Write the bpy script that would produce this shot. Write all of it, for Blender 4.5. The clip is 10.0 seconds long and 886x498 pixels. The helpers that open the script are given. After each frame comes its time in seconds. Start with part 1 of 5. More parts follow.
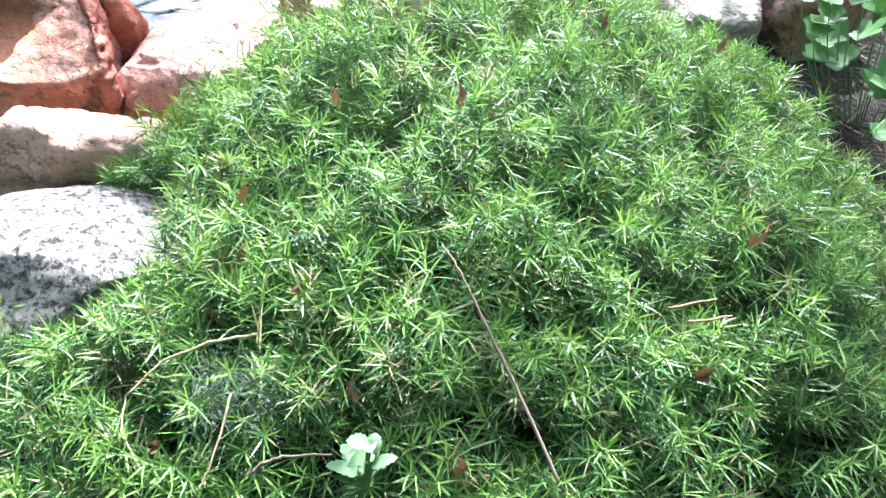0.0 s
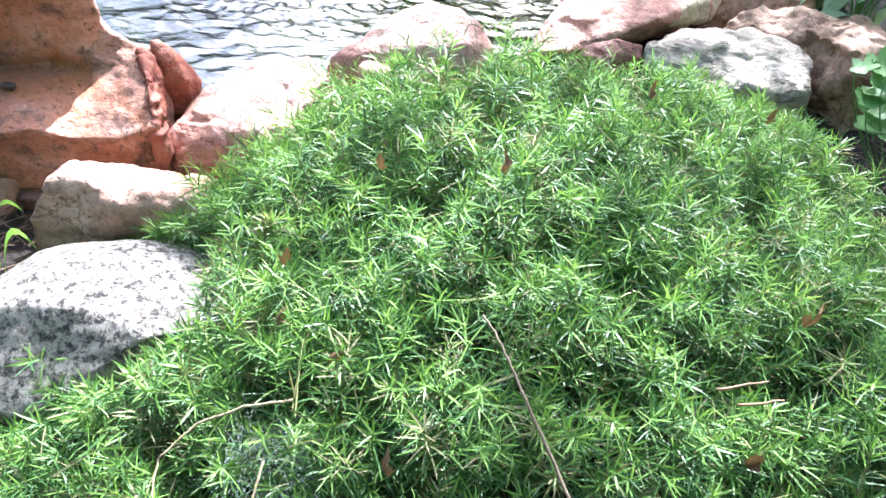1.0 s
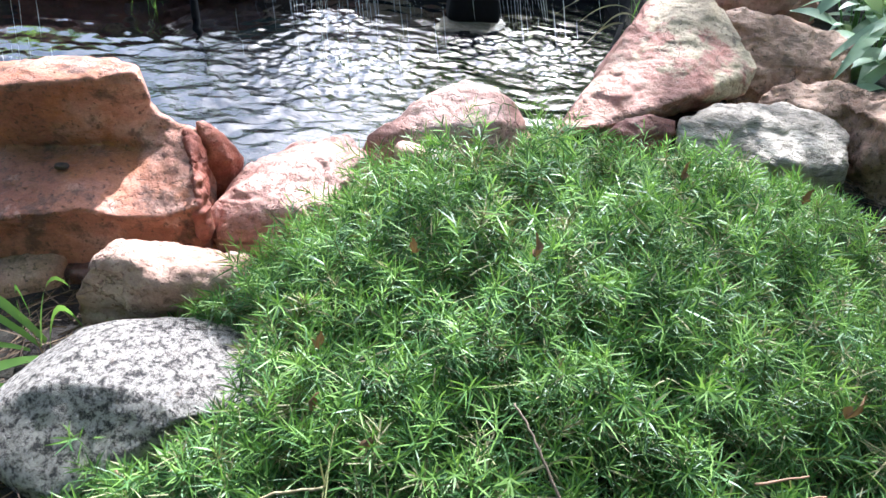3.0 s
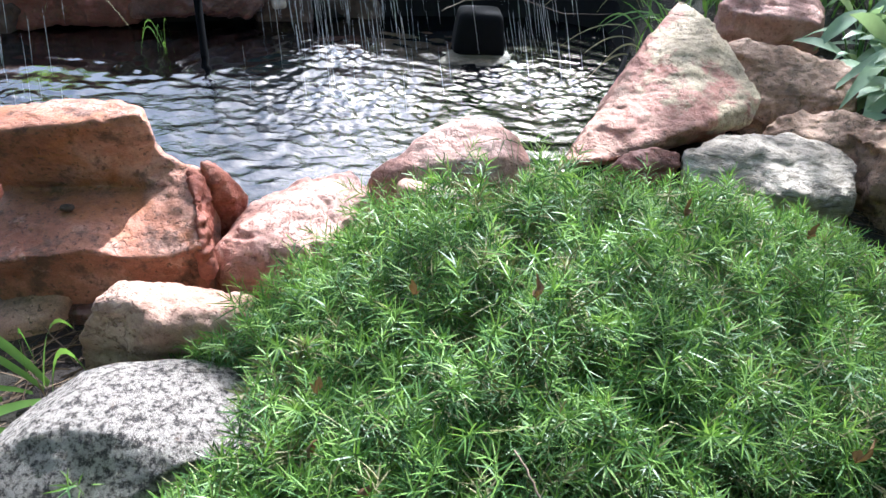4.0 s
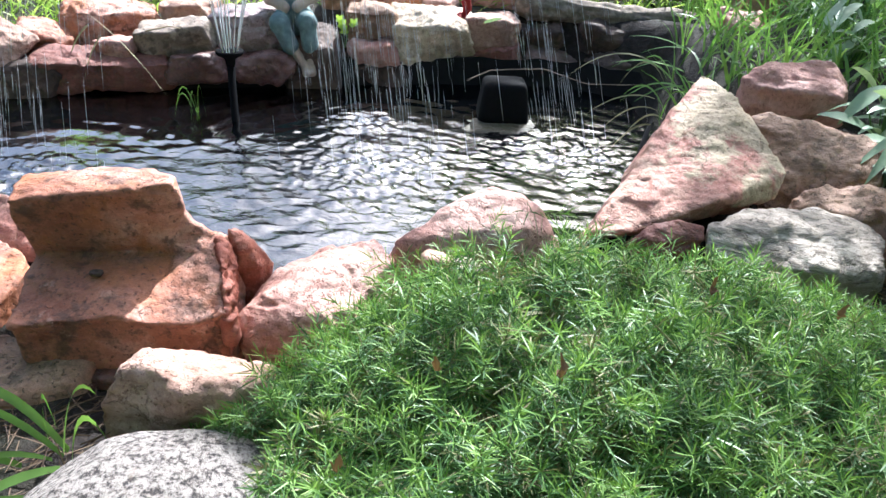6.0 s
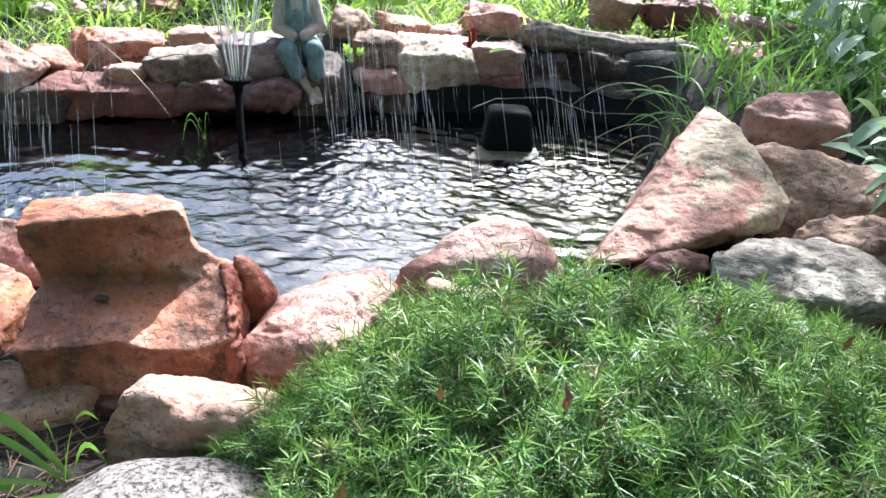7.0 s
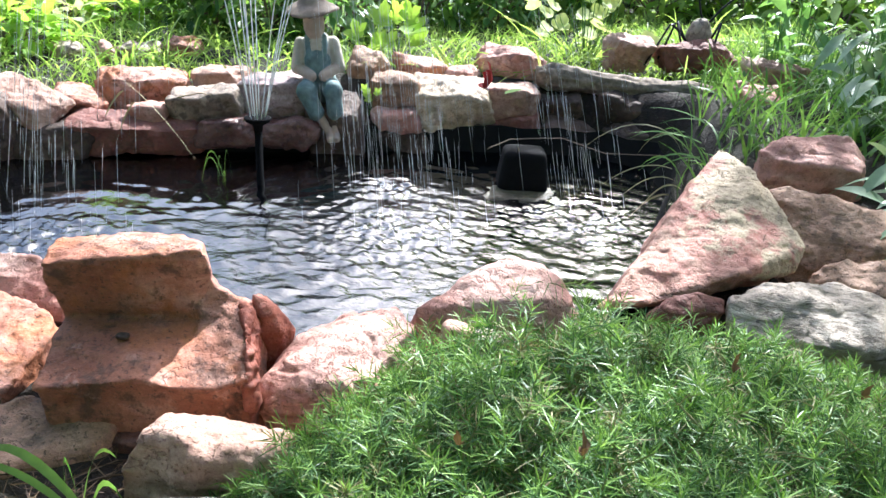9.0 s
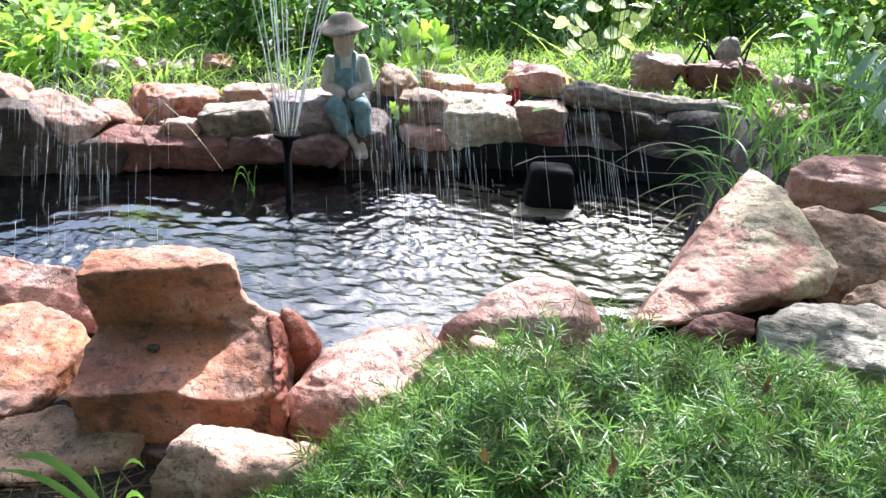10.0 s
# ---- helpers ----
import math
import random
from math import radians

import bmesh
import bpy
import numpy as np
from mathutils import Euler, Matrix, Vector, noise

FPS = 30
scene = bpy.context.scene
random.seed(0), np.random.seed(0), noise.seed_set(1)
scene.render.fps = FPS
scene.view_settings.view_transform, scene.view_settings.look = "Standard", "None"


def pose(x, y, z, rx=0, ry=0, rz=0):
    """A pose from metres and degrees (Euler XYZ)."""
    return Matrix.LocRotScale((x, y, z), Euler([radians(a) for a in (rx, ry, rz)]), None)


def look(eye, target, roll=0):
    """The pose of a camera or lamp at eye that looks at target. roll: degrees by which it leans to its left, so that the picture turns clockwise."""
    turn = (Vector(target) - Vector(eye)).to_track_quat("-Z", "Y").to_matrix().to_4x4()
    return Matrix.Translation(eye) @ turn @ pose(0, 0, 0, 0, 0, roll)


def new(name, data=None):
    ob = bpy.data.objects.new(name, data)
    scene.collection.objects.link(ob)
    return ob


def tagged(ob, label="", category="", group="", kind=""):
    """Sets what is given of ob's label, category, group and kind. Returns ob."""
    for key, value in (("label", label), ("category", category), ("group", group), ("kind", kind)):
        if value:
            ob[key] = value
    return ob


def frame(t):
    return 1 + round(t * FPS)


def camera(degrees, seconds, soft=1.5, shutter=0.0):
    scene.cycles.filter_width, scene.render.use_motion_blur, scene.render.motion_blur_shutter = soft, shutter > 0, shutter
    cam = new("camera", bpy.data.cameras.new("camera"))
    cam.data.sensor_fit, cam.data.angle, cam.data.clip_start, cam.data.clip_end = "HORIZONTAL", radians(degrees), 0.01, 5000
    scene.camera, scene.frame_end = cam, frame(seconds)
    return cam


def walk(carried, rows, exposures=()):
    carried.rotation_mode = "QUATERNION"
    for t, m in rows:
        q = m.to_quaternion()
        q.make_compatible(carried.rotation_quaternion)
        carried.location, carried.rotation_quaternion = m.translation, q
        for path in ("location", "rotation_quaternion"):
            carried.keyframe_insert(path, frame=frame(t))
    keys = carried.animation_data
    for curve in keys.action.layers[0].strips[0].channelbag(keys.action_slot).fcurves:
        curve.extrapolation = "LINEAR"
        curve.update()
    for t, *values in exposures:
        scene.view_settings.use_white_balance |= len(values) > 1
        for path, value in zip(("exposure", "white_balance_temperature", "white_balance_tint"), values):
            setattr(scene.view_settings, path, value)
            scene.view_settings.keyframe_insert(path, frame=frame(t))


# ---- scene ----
cam = camera(62.4, 10.0)
PATH = [
    (0, (0.007, 0.048, 0.716), (0.02, 1.498, -0.662), 8.3),
    (0.5, (0.006, 0.057, 0.724), (-0.038, 1.556, -0.599), 7.6),
    (1, (-0.002, 0.066, 0.722), (-0.106, 1.595, -0.563), 7.3),
    (1.5, (-0.008, 0.069, 0.729), (-0.149, 1.62, -0.526), 6.9),
    (2, (-0.008, 0.066, 0.739), (-0.178, 1.636, -0.488), 6.6),
    (2.5, (-0.005, 0.07, 0.743), (-0.207, 1.66, -0.454), 5.9),
    (4, (0.009, 0.092, 0.761), (-0.264, 1.732, -0.351), 3.7),
    (4.5, (0.015, 0.099, 0.762), (-0.28, 1.757, -0.315), 3.3),
    (5, (0.015, 0.102, 0.767), (-0.305, 1.776, -0.279), 3.1),
    (5.5, (0.006, 0.101, 0.774), (-0.335, 1.793, -0.238), 3.3),
    (7, (0.001, 0.099, 0.782), (-0.374, 1.836, -0.135), 3.7),
    (7.5, (0.0, 0.099, 0.787), (-0.39, 1.848, -0.102), 3.7),
    (8, (0.001, 0.098, 0.792), (-0.399, 1.855, -0.076), 3.8),
    (8.5, (-0.003, 0.093, 0.797), (-0.412, 1.854, -0.058), 3.9),
    (9, (-0.006, 0.091, 0.798), (-0.428, 1.859, -0.037), 3.8),
    (9.5, (-0.011, 0.09, 0.799), (-0.457, 1.862, -0.013), 3.9),
    (10, (-0.009, 0.087, 0.797), (-0.504, 1.854, 0.001), 3.5),
]
EXPOSURES = [(0.0, 2.62, 5500, 10), (0.7, 2.62, 5500, 10), (1.5, 2.38, 5500, 10), (2.5, 1.98, 5500, 9), (4.0, 1.7, 5550, 9), (10.0, 1.74, 5750, 9)]
walk(cam, [(t, look(eye, target, roll)) for t, eye, target, roll in PATH], EXPOSURES)

# ---- light ----
SUN_ELEVATION, SUN_AZIMUTH = 44.0, 6.0      # azimuth: degrees from +y towards +x
world = bpy.data.worlds.new("sky")
scene.world = world
world.use_nodes = True
wn = world.node_tree.nodes
sky = wn.new("ShaderNodeTexSky")
sky.sky_type = 'NISHITA'
sky.sun_disc = False
sky.sun_elevation = radians(SUN_ELEVATION)
sky.sun_rotation = radians(SUN_AZIMUTH)
sky.air_density, sky.dust_density, sky.ozone_density = 1.0, 4.5, 1.5
wn["Background"].inputs["Strength"].default_value = 0.12
world.node_tree.links.new(sky.outputs[0], wn["Background"].inputs["Color"])

sun_data = bpy.data.lights.new("sun", 'SUN')
sun_data.energy, sun_data.angle, sun_data.color = 5.0, radians(0.6), (1.0, 0.97, 0.92)
sun = new("sun", sun_data)
se, sa = radians(SUN_ELEVATION), radians(SUN_AZIMUTH)
sun_way = Vector((math.sin(sa) * math.cos(se), math.cos(sa) * math.cos(se), math.sin(se)))
sun.matrix_world = look(sun_way * 30, (0, 0, 0))

gradient_noise = noise.noise


# ---- materials ----
def nodes_of(name):
    m = bpy.data.materials.new(name)
    m.use_nodes = True
    nt = m.node_tree
    return m, nt, nt.nodes["Principled BSDF"]


def node(nt, kind, **values):
    n = nt.nodes.new(kind)
    for key, value in values.items():
        n.inputs[key.replace("_", " ")].default_value = value
    return n


def ramp(nt, source, stops):
    r = nt.nodes.new("ShaderNodeValToRGB")
    els = r.color_ramp.elements
    while len(els) < len(stops):
        els.new(0.5)
    for e, (p, c) in zip(els, stops):
        e.position, e.color = p, (*c, 1) if len(c) == 3 else c
    nt.links.new(source, r.inputs[0])
    return r.outputs[0]


def mixed(nt, mode, factor, a, b):
    m = nt.nodes.new("ShaderNodeMix")
    m.data_type, m.blend_type = 'RGBA', mode
    for socket, v in ((m.inputs[0], factor), (m.inputs[6], a), (m.inputs[7], b)):
        if isinstance(v, (int, float)):
            socket.default_value = v
        elif isinstance(v, tuple):
            socket.default_value = (*v, 1)
        else:
            nt.links.new(v, socket)
    return m.outputs[2]


def own_place(nt, stretch=(1, 1, 1)):
    """Object coordinates, shifted for each object so that no two stones share their veins."""
    tc, info = nt.nodes.new("ShaderNodeTexCoord"), nt.nodes.new("ShaderNodeObjectInfo")
    add, mul, mp = nt.nodes.new("ShaderNodeVectorMath"), nt.nodes.new("ShaderNodeMath"), nt.nodes.new("ShaderNodeMapping")
    mul.operation = 'MULTIPLY'
    mul.inputs[1].default_value = 13.7
    nt.links.new(info.outputs["Random"], mul.inputs[0])
    nt.links.new(tc.outputs["Object"], add.inputs[0])
    nt.links.new(mul.outputs[0], add.inputs[1])
    nt.links.new(add.outputs[0], mp.inputs["Vector"])
    mp.inputs["Scale"].default_value = stretch
    return mp.outputs[0]


def noise_of(nt, where, scale, detail=6.0, rough=0.6):
    n = node(nt, "ShaderNodeTexNoise", Scale=scale, Detail=detail, Roughness=rough)
    nt.links.new(where, n.inputs["Vector"])
    return n.outputs["Fac"]


def bumped(nt, bsdf, heights):
    last = None
    for source, strength, distance in heights:
        b = node(nt, "ShaderNodeBump", Strength=strength, Distance=distance)
        nt.links.new(source, b.inputs["Height"])
        if last:
            nt.links.new(last, b.inputs["Normal"])
        last = b.outputs[0]
    nt.links.new(last, bsdf.inputs["Normal"])


def stone(name, dark, mid, pale, stain=(0.12, 0.07, 0.05), stained=0.5, stretch=(1, 1, 1), rough=0.85, lichen=None, patch=None):
    """Weathered sandstone: broad colour zones, sharp-edged stains, sparse pits and hairline cracks, low ledges."""
    m, nt, b = nodes_of(name)
    at = own_place(nt, stretch)
    flat = nt.nodes.new("ShaderNodeMapping")
    flat.inputs["Scale"].default_value = (1, 1, 3.2)
    flat.inputs["Rotation"].default_value = (0.25, 0.12, 0)
    nt.links.new(at, flat.inputs["Vector"])
    big, mids, fine, grain = noise_of(nt, at, 6, 4, 0.55), noise_of(nt, at, 24, 7, 0.62), noise_of(nt, at, 110, 4), noise_of(nt, at, 420, 2)
    bed = noise_of(nt, flat.outputs[0], 11, 8, 0.6)
    c = ramp(nt, big, [(0.36, dark), (0.48, mid), (0.62, pale)])
    c = mixed(nt, 'MIX', ramp(nt, bed, [(0.46, (0, 0, 0)), (0.54, (0.55,) * 3)]), c, mid)
    c = mixed(nt, 'MIX', ramp(nt, mids, [(0.52, (0, 0, 0)), (0.62, (stained,) * 3)]), c, stain)
    c = mixed(nt, 'MIX', ramp(nt, noise_of(nt, at, 13, 9, 0.66), [(0.56, (0, 0, 0)), (0.62, (0.6,) * 3)]), c, pale)
    if patch:
        c = mixed(nt, 'MIX', ramp(nt, noise_of(nt, at, 7, 7, 0.6), [(0.5, (0, 0, 0)), (0.6, (0.75,) * 3)]), c, patch)
    if lichen:
        grown, up = nt.nodes.new("ShaderNodeMath"), nt.nodes.new("ShaderNodeVectorMath")
        up.operation, grown.operation = 'DOT_PRODUCT', 'ADD'
        up.inputs[1].default_value = (0.75, 0, 0.45)
        nt.links.new(nt.nodes["Texture Coordinate"].outputs["Object"], up.inputs[0])
        nt.links.new(up.outputs["Value"], grown.inputs[0])
        nt.links.new(noise_of(nt, at, 7, 10, 0.7), grown.inputs[1])
        c = mixed(nt, 'MIX', ramp(nt, grown.outputs[0], [(0.57, (0, 0, 0)), (0.62, (0.75,) * 3)]), c, lichen)
        c = mixed(nt, 'MIX', ramp(nt, noise_of(nt, at, 34, 8, 0.75), [(0.6, (0, 0, 0)), (0.67, (0.7,) * 3)]), c, tuple(0.4 * k for k in lichen))
    split = ramp(nt, noise_of(nt, at, 8, 6, 0.62), [(0.49, (0, 0, 0)), (0.5, (1, 1, 1)), (0.51, (0, 0, 0))])
    split = mixed(nt, 'MULTIPLY', 1.0, split, ramp(nt, noise_of(nt, at, 6.5, 2), [(0.45, (0, 0, 0)), (0.58, (1, 1, 1))]))
    c = mixed(nt, 'MIX', mixed(nt, 'MULTIPLY', 1.0, split, (0.6,) * 3), c, stain)
    pits = ramp(nt, noise_of(nt, at, 150, 3, 0.5), [(0.61, (0, 0, 0)), (0.67, (0.65,) * 3)])
    c = mixed(nt, 'MIX', pits, c, stain)
    c = mixed(nt, 'OVERLAY', 0.5, c, ramp(nt, fine, [(0.3, (0.34,) * 3), (0.7, (0.66,) * 3)]))
    c = mixed(nt, 'OVERLAY', 0.35, c, ramp(nt, grain, [(0.35, (0.34,) * 3), (0.65, (0.66,) * 3)]))
    nt.links.new(c, b.inputs["Base Color"])
    nt.links.new(ramp(nt, mids, [(0.3, (rough - 0.22,) * 3), (0.7, (rough,) * 3)]), b.inputs["Roughness"])
    dent = node(nt, "ShaderNodeMath")
    dent.operation = 'SUBTRACT'
    dent.inputs[0].default_value = 1.0
    nt.links.new(mixed(nt, 'LIGHTEN', 1.0, split, pits), dent.inputs[1])
    bumped(nt, b, [(noise_of(nt, at, 5, 9, 0.62), 0.5, 0.03), (bed, 0.45, 0.016), (mids, 0.45, 0.01), (dent.outputs[0], 0.7, 0.007), (fine, 0.4, 0.004), (grain, 0.3, 0.0015)])
    return m


def granite(name):
    m, nt, b = nodes_of(name)
    at = own_place(nt)
    coarse, fine, tiny = noise_of(nt, at, 105, 8, 0.8), noise_of(nt, at, 160, 5, 0.75), noise_of(nt, at, 48, 8, 0.75)
    c = ramp(nt, coarse, [(0.43, (0.05, 0.042, 0.04)), (0.46, (0.2, 0.165, 0.145)), (0.49, (0.4, 0.345, 0.305)), (0.55, (0.6, 0.535, 0.485))])
    c = mixed(nt, 'MIX', ramp(nt, fine, [(0.58, (0, 0, 0)), (0.64, (0.75,) * 3)]), c, (0.09, 0.08, 0.08))
    c = mixed(nt, 'MIX', ramp(nt, tiny, [(0.58, (0, 0, 0)), (0.68, (0.55,) * 3)]), c, (0.3, 0.21, 0.16))
    nt.links.new(c, b.inputs["Base Color"])
    b.inputs["Roughness"].default_value = 0.85
    bumped(nt, b, [(noise_of(nt, at, 12, 8, 0.7), 0.7, 0.03), (coarse, 1.0, 0.024), (fine, 1.0, 0.008)])
    return m


def leaf(name, dark, pale, rough=0.45, through_light=0.35):
    """Green blade that also glows with the light that comes through it; each blade has its own tone."""
    m, nt, b = nodes_of(name)
    geo = nt.nodes.new("ShaderNodeNewGeometry")
    c = ramp(nt, geo.outputs["Random Per Island"], [(0.0, dark), (0.55, tuple((p + q) / 2 for p, q in zip(dark, pale))), (1.0, pale)])
    tc = nt.nodes.new("ShaderNodeTexCoord")
    c = mixed(nt, 'OVERLAY', 0.5, c, ramp(nt, noise_of(nt, tc.outputs["Object"], 30, 4), [(0.3, (0.35,) * 3), (0.7, (0.65,) * 3)]))
    nt.links.new(c, b.inputs["Base Color"])
    b.inputs["Roughness"].default_value = rough
    b.inputs["Specular IOR Level"].default_value = 0.4
    t = nt.nodes.new("ShaderNodeBsdfTranslucent")
    nt.links.new(mixed(nt, 'MULTIPLY', 0.6, c, (1.0, 1.0, 0.42)), t.inputs["Color"])
    mx = nt.nodes.new("ShaderNodeMixShader")
    mx.inputs[0].default_value = through_light
    nt.links.new(b.outputs[0], mx.inputs[1])
    nt.links.new(t.outputs[0], mx.inputs[2])
    nt.links.new(mx.outputs[0], nt.nodes["Material Output"].inputs["Surface"])
    return m


def plain(name, colour, rough=0.6, metal=0.0, scale=60.0, vary=0.35, relief=0.002):
    m, nt, b = nodes_of(name)
    at = own_place(nt)
    n = noise_of(nt, at, scale, 6)
    nt.links.new(mixed(nt, 'OVERLAY', vary, colour, ramp(nt, n, [(0.25, (0.2,) * 3), (0.75, (0.8,) * 3)])), b.inputs["Base Color"])
    b.inputs["Roughness"].default_value, b.inputs["Metallic"].default_value = rough, metal
    bumped(nt, b, [(n, 0.5, relief)])
    return m


RED = stone("red_sandstone", (0.1, 0.032, 0.024), (0.17, 0.057, 0.04), (0.25, 0.1, 0.072))
ORANGE = stone("orange_sandstone", (0.24, 0.083, 0.045), (0.36, 0.145, 0.088), (0.54, 0.3, 0.23), stain=(0.1, 0.055, 0.04), stained=0.8, patch=(0.4, 0.14, 0.05))
PINK = stone("pink_sandstone", (0.33, 0.14, 0.105), (0.43, 0.215, 0.165), (0.52, 0.325, 0.265), stain=(0.2, 0.09, 0.06), stained=0.5)
TAN = stone("tan_sandstone", (0.27, 0.145, 0.1), (0.37, 0.22, 0.16), (0.51, 0.35, 0.275), stain=(0.22, 0.105, 0.07))
CREAM = stone("cream_limestone", (0.4, 0.29, 0.19), (0.53, 0.41, 0.285), (0.66, 0.55, 0.42), stain=(0.195, 0.134, 0.0854))
BROWN = stone("brown_stone", (0.15, 0.082, 0.05), (0.27, 0.15, 0.09), (0.4, 0.245, 0.16), stain=(0.061, 0.0488, 0.0305))
# near-black colour paints in the shade low on the far bank
DARK = stone("shade_dark_stone", (0.035, 0.021, 0.015), (0.07, 0.042, 0.03), (0.12, 0.075, 0.054), stain=(0.022, 0.017, 0.012), rough=0.9)
GREY = stone("grey_stone", (0.17, 0.125, 0.095), (0.29, 0.22, 0.165), (0.45, 0.37, 0.29), stain=(0.08, 0.06, 0.045), stained=0.8)
LAYERED = stone("layered_grey_stone", (0.24, 0.19, 0.145), (0.38, 0.315, 0.25), (0.5, 0.43, 0.35), stain=(0.11, 0.085, 0.06), stretch=(0.6, 0.9, 3.2), stained=0.8)
MAUVE = stone("mauve_stone", (0.22, 0.13, 0.13), (0.32, 0.22, 0.21), (0.45, 0.36, 0.35), stained=0.4)
LICHEN = stone("pink_stone_with_lichen", (0.34, 0.135, 0.095), (0.42, 0.2, 0.145), (0.5, 0.32, 0.23), stain=(0.2, 0.12, 0.085), stained=0.5, lichen=(0.45, 0.38, 0.24))
WET_RED = stone("wet_red_stone", (0.06, 0.022, 0.017), (0.11, 0.042, 0.032), (0.2, 0.1, 0.08), stain=(0.05, 0.03, 0.025), rough=0.5)
RUST = stone("rust_red_sandstone", (0.13, 0.03, 0.018), (0.23, 0.058, 0.032), (0.38, 0.15, 0.1), stain=(0.2, 0.05, 0.03))
OLIVE = stone("wet_olive_stone", (0.04, 0.035, 0.018), (0.08, 0.067, 0.035), (0.14, 0.115, 0.065), stain=(0.05, 0.04, 0.025), rough=0.6)
GRANITE = granite("speckled_granite")

NEEDLE = leaf("needle_leaf", (0.034, 0.088, 0.024), (0.13, 0.245, 0.08), 0.42, 0.3)
NEEDLE_YOUNG = leaf("young_needle_leaf", (0.13, 0.257, 0.045), (0.275, 0.42, 0.118), 0.45, 0.38)
NEEDLE_DRY = leaf("dry_needle_leaf", (0.16, 0.15, 0.07), (0.34, 0.31, 0.17), 0.7, 0.2)
# grass in two tones: sunshine put into the first colour, shade into the second
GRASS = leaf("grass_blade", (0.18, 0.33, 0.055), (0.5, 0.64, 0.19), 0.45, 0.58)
GRASS_SHADED = leaf("shade_dark_grass_blade", (0.09, 0.2, 0.045), (0.26, 0.42, 0.12))
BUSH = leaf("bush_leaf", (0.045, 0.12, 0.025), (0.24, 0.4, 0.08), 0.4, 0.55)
BROAD = leaf("broad_leaf", (0.07, 0.18, 0.045), (0.18, 0.32, 0.1), 0.5)
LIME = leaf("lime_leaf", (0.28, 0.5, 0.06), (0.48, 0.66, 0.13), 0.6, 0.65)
PALE_LEAF = leaf("pale_yellow_leaf", (0.48, 0.56, 0.22), (0.68, 0.72, 0.4), 0.6, 0.5)
SILVER = leaf("silvery_leaf", (0.17, 0.26, 0.14), (0.33, 0.44, 0.28), 0.5, 0.3)
DEAD = leaf("dead_leaf", (0.12, 0.06, 0.03), (0.24, 0.14, 0.08), 0.7, 0.15)
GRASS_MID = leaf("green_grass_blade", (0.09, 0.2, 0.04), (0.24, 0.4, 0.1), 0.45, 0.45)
FRESH = leaf("fresh_broad_leaf", (0.1, 0.24, 0.06), (0.26, 0.42, 0.14), 0.35, 0.45)
LITTER = leaf("brown_litter", (0.05, 0.03, 0.02), (0.22, 0.15, 0.09), 0.8, 0.1)
SEEDLING = leaf("seedling_leaf", (0.18, 0.32, 0.14), (0.3, 0.44, 0.24), 0.5, 0.4)
WEB = plain("grey_web", (0.42, 0.43, 0.44), 0.7)
STRAW = plain("dry_straw", (0.36, 0.27, 0.16), 0.8)
TWIG = plain("grey_brown_twig", (0.15, 0.11, 0.08), 0.85)
GREEN_STEM = plain("pale_green_stem", (0.2, 0.2, 0.08), 0.7)
BARK = plain("weathered_wood", (0.21, 0.165, 0.125), 0.9, scale=55, vary=1.0, relief=0.014)
BLACK = plain("black_plastic", (0.006, 0.006, 0.007), 0.9, vary=0.2)
BLACK.node_tree.nodes["Principled BSDF"].inputs["Specular IOR Level"].default_value = 0.03
PUMP = plain("wet_grey_plastic", (0.006, 0.006, 0.0065), 0.85, vary=0.3)
PUMP.node_tree.nodes["Principled BSDF"].inputs["Specular IOR Level"].default_value = 0.12
LINER = plain("black_pond_liner", (0.01, 0.01, 0.01), 0.85, scale=20, relief=0.006)
LINER.node_tree.nodes["Principled BSDF"].inputs["Specular IOR Level"].default_value = 0.1
IRON = plain("black_iron_rod", (0.012, 0.012, 0.013), 0.45, 0.6)
TERRACOTTA = plain("brown_terracotta", (0.24, 0.13, 0.08), 0.8, vary=0.6)
SKIN_PAINT = plain("statue_cream_paint", (0.4, 0.31, 0.25), 0.75, scale=40)
SHIRT_PAINT = plain("statue_shirt_paint", (0.42, 0.38, 0.31), 0.75, scale=40)
BLUE_PAINT = plain("statue_blue_paint", (0.13, 0.19, 0.19), 0.75, scale=40, vary=0.7)
HAT_PAINT = plain("statue_hat_paint", (0.2, 0.15, 0.11), 0.8, scale=40, vary=0.6)
RED_PAINT = plain("bright_red_leaf", (0.42, 0.02, 0.02), 0.45, vary=0.7)


def soil_material():
    m, nt, b = nodes_of("dark_soil_with_litter")
    tc = nt.nodes.new("ShaderNodeTexCoord")
    at = tc.outputs["Object"]
    big, mid, fine = noise_of(nt, at, 3), noise_of(nt, at, 30, 8, 0.7), noise_of(nt, at, 160, 4)
    c = ramp(nt, mid, [(0.3, (0.008, 0.005, 0.004)), (0.55, (0.022, 0.014, 0.01)), (0.75, (0.06, 0.038, 0.026))])
    c = mixed(nt, 'MIX', ramp(nt, big, [(0.45, (0, 0, 0)), (0.65, (0.5,) * 3)]), c, (0.04, 0.05, 0.02))
    c = mixed(nt, 'OVERLAY', 0.6, c, ramp(nt, fine, [(0.3, (0.25,) * 3), (0.7, (0.75,) * 3)]))
    nt.links.new(c, b.inputs["Base Color"])
    b.inputs["Roughness"].default_value = 0.95
    bumped(nt, b, [(mid, 1.0, 0.02), (fine, 0.8, 0.006)])
    return m


SOIL = soil_material()

FALL_SPOTS = ((-0.54, 1.85, 0.24), (-0.08, 2.1, 0.22), (-1.32, 1.42, 0.2), (-0.69, 2.18, 0.13))


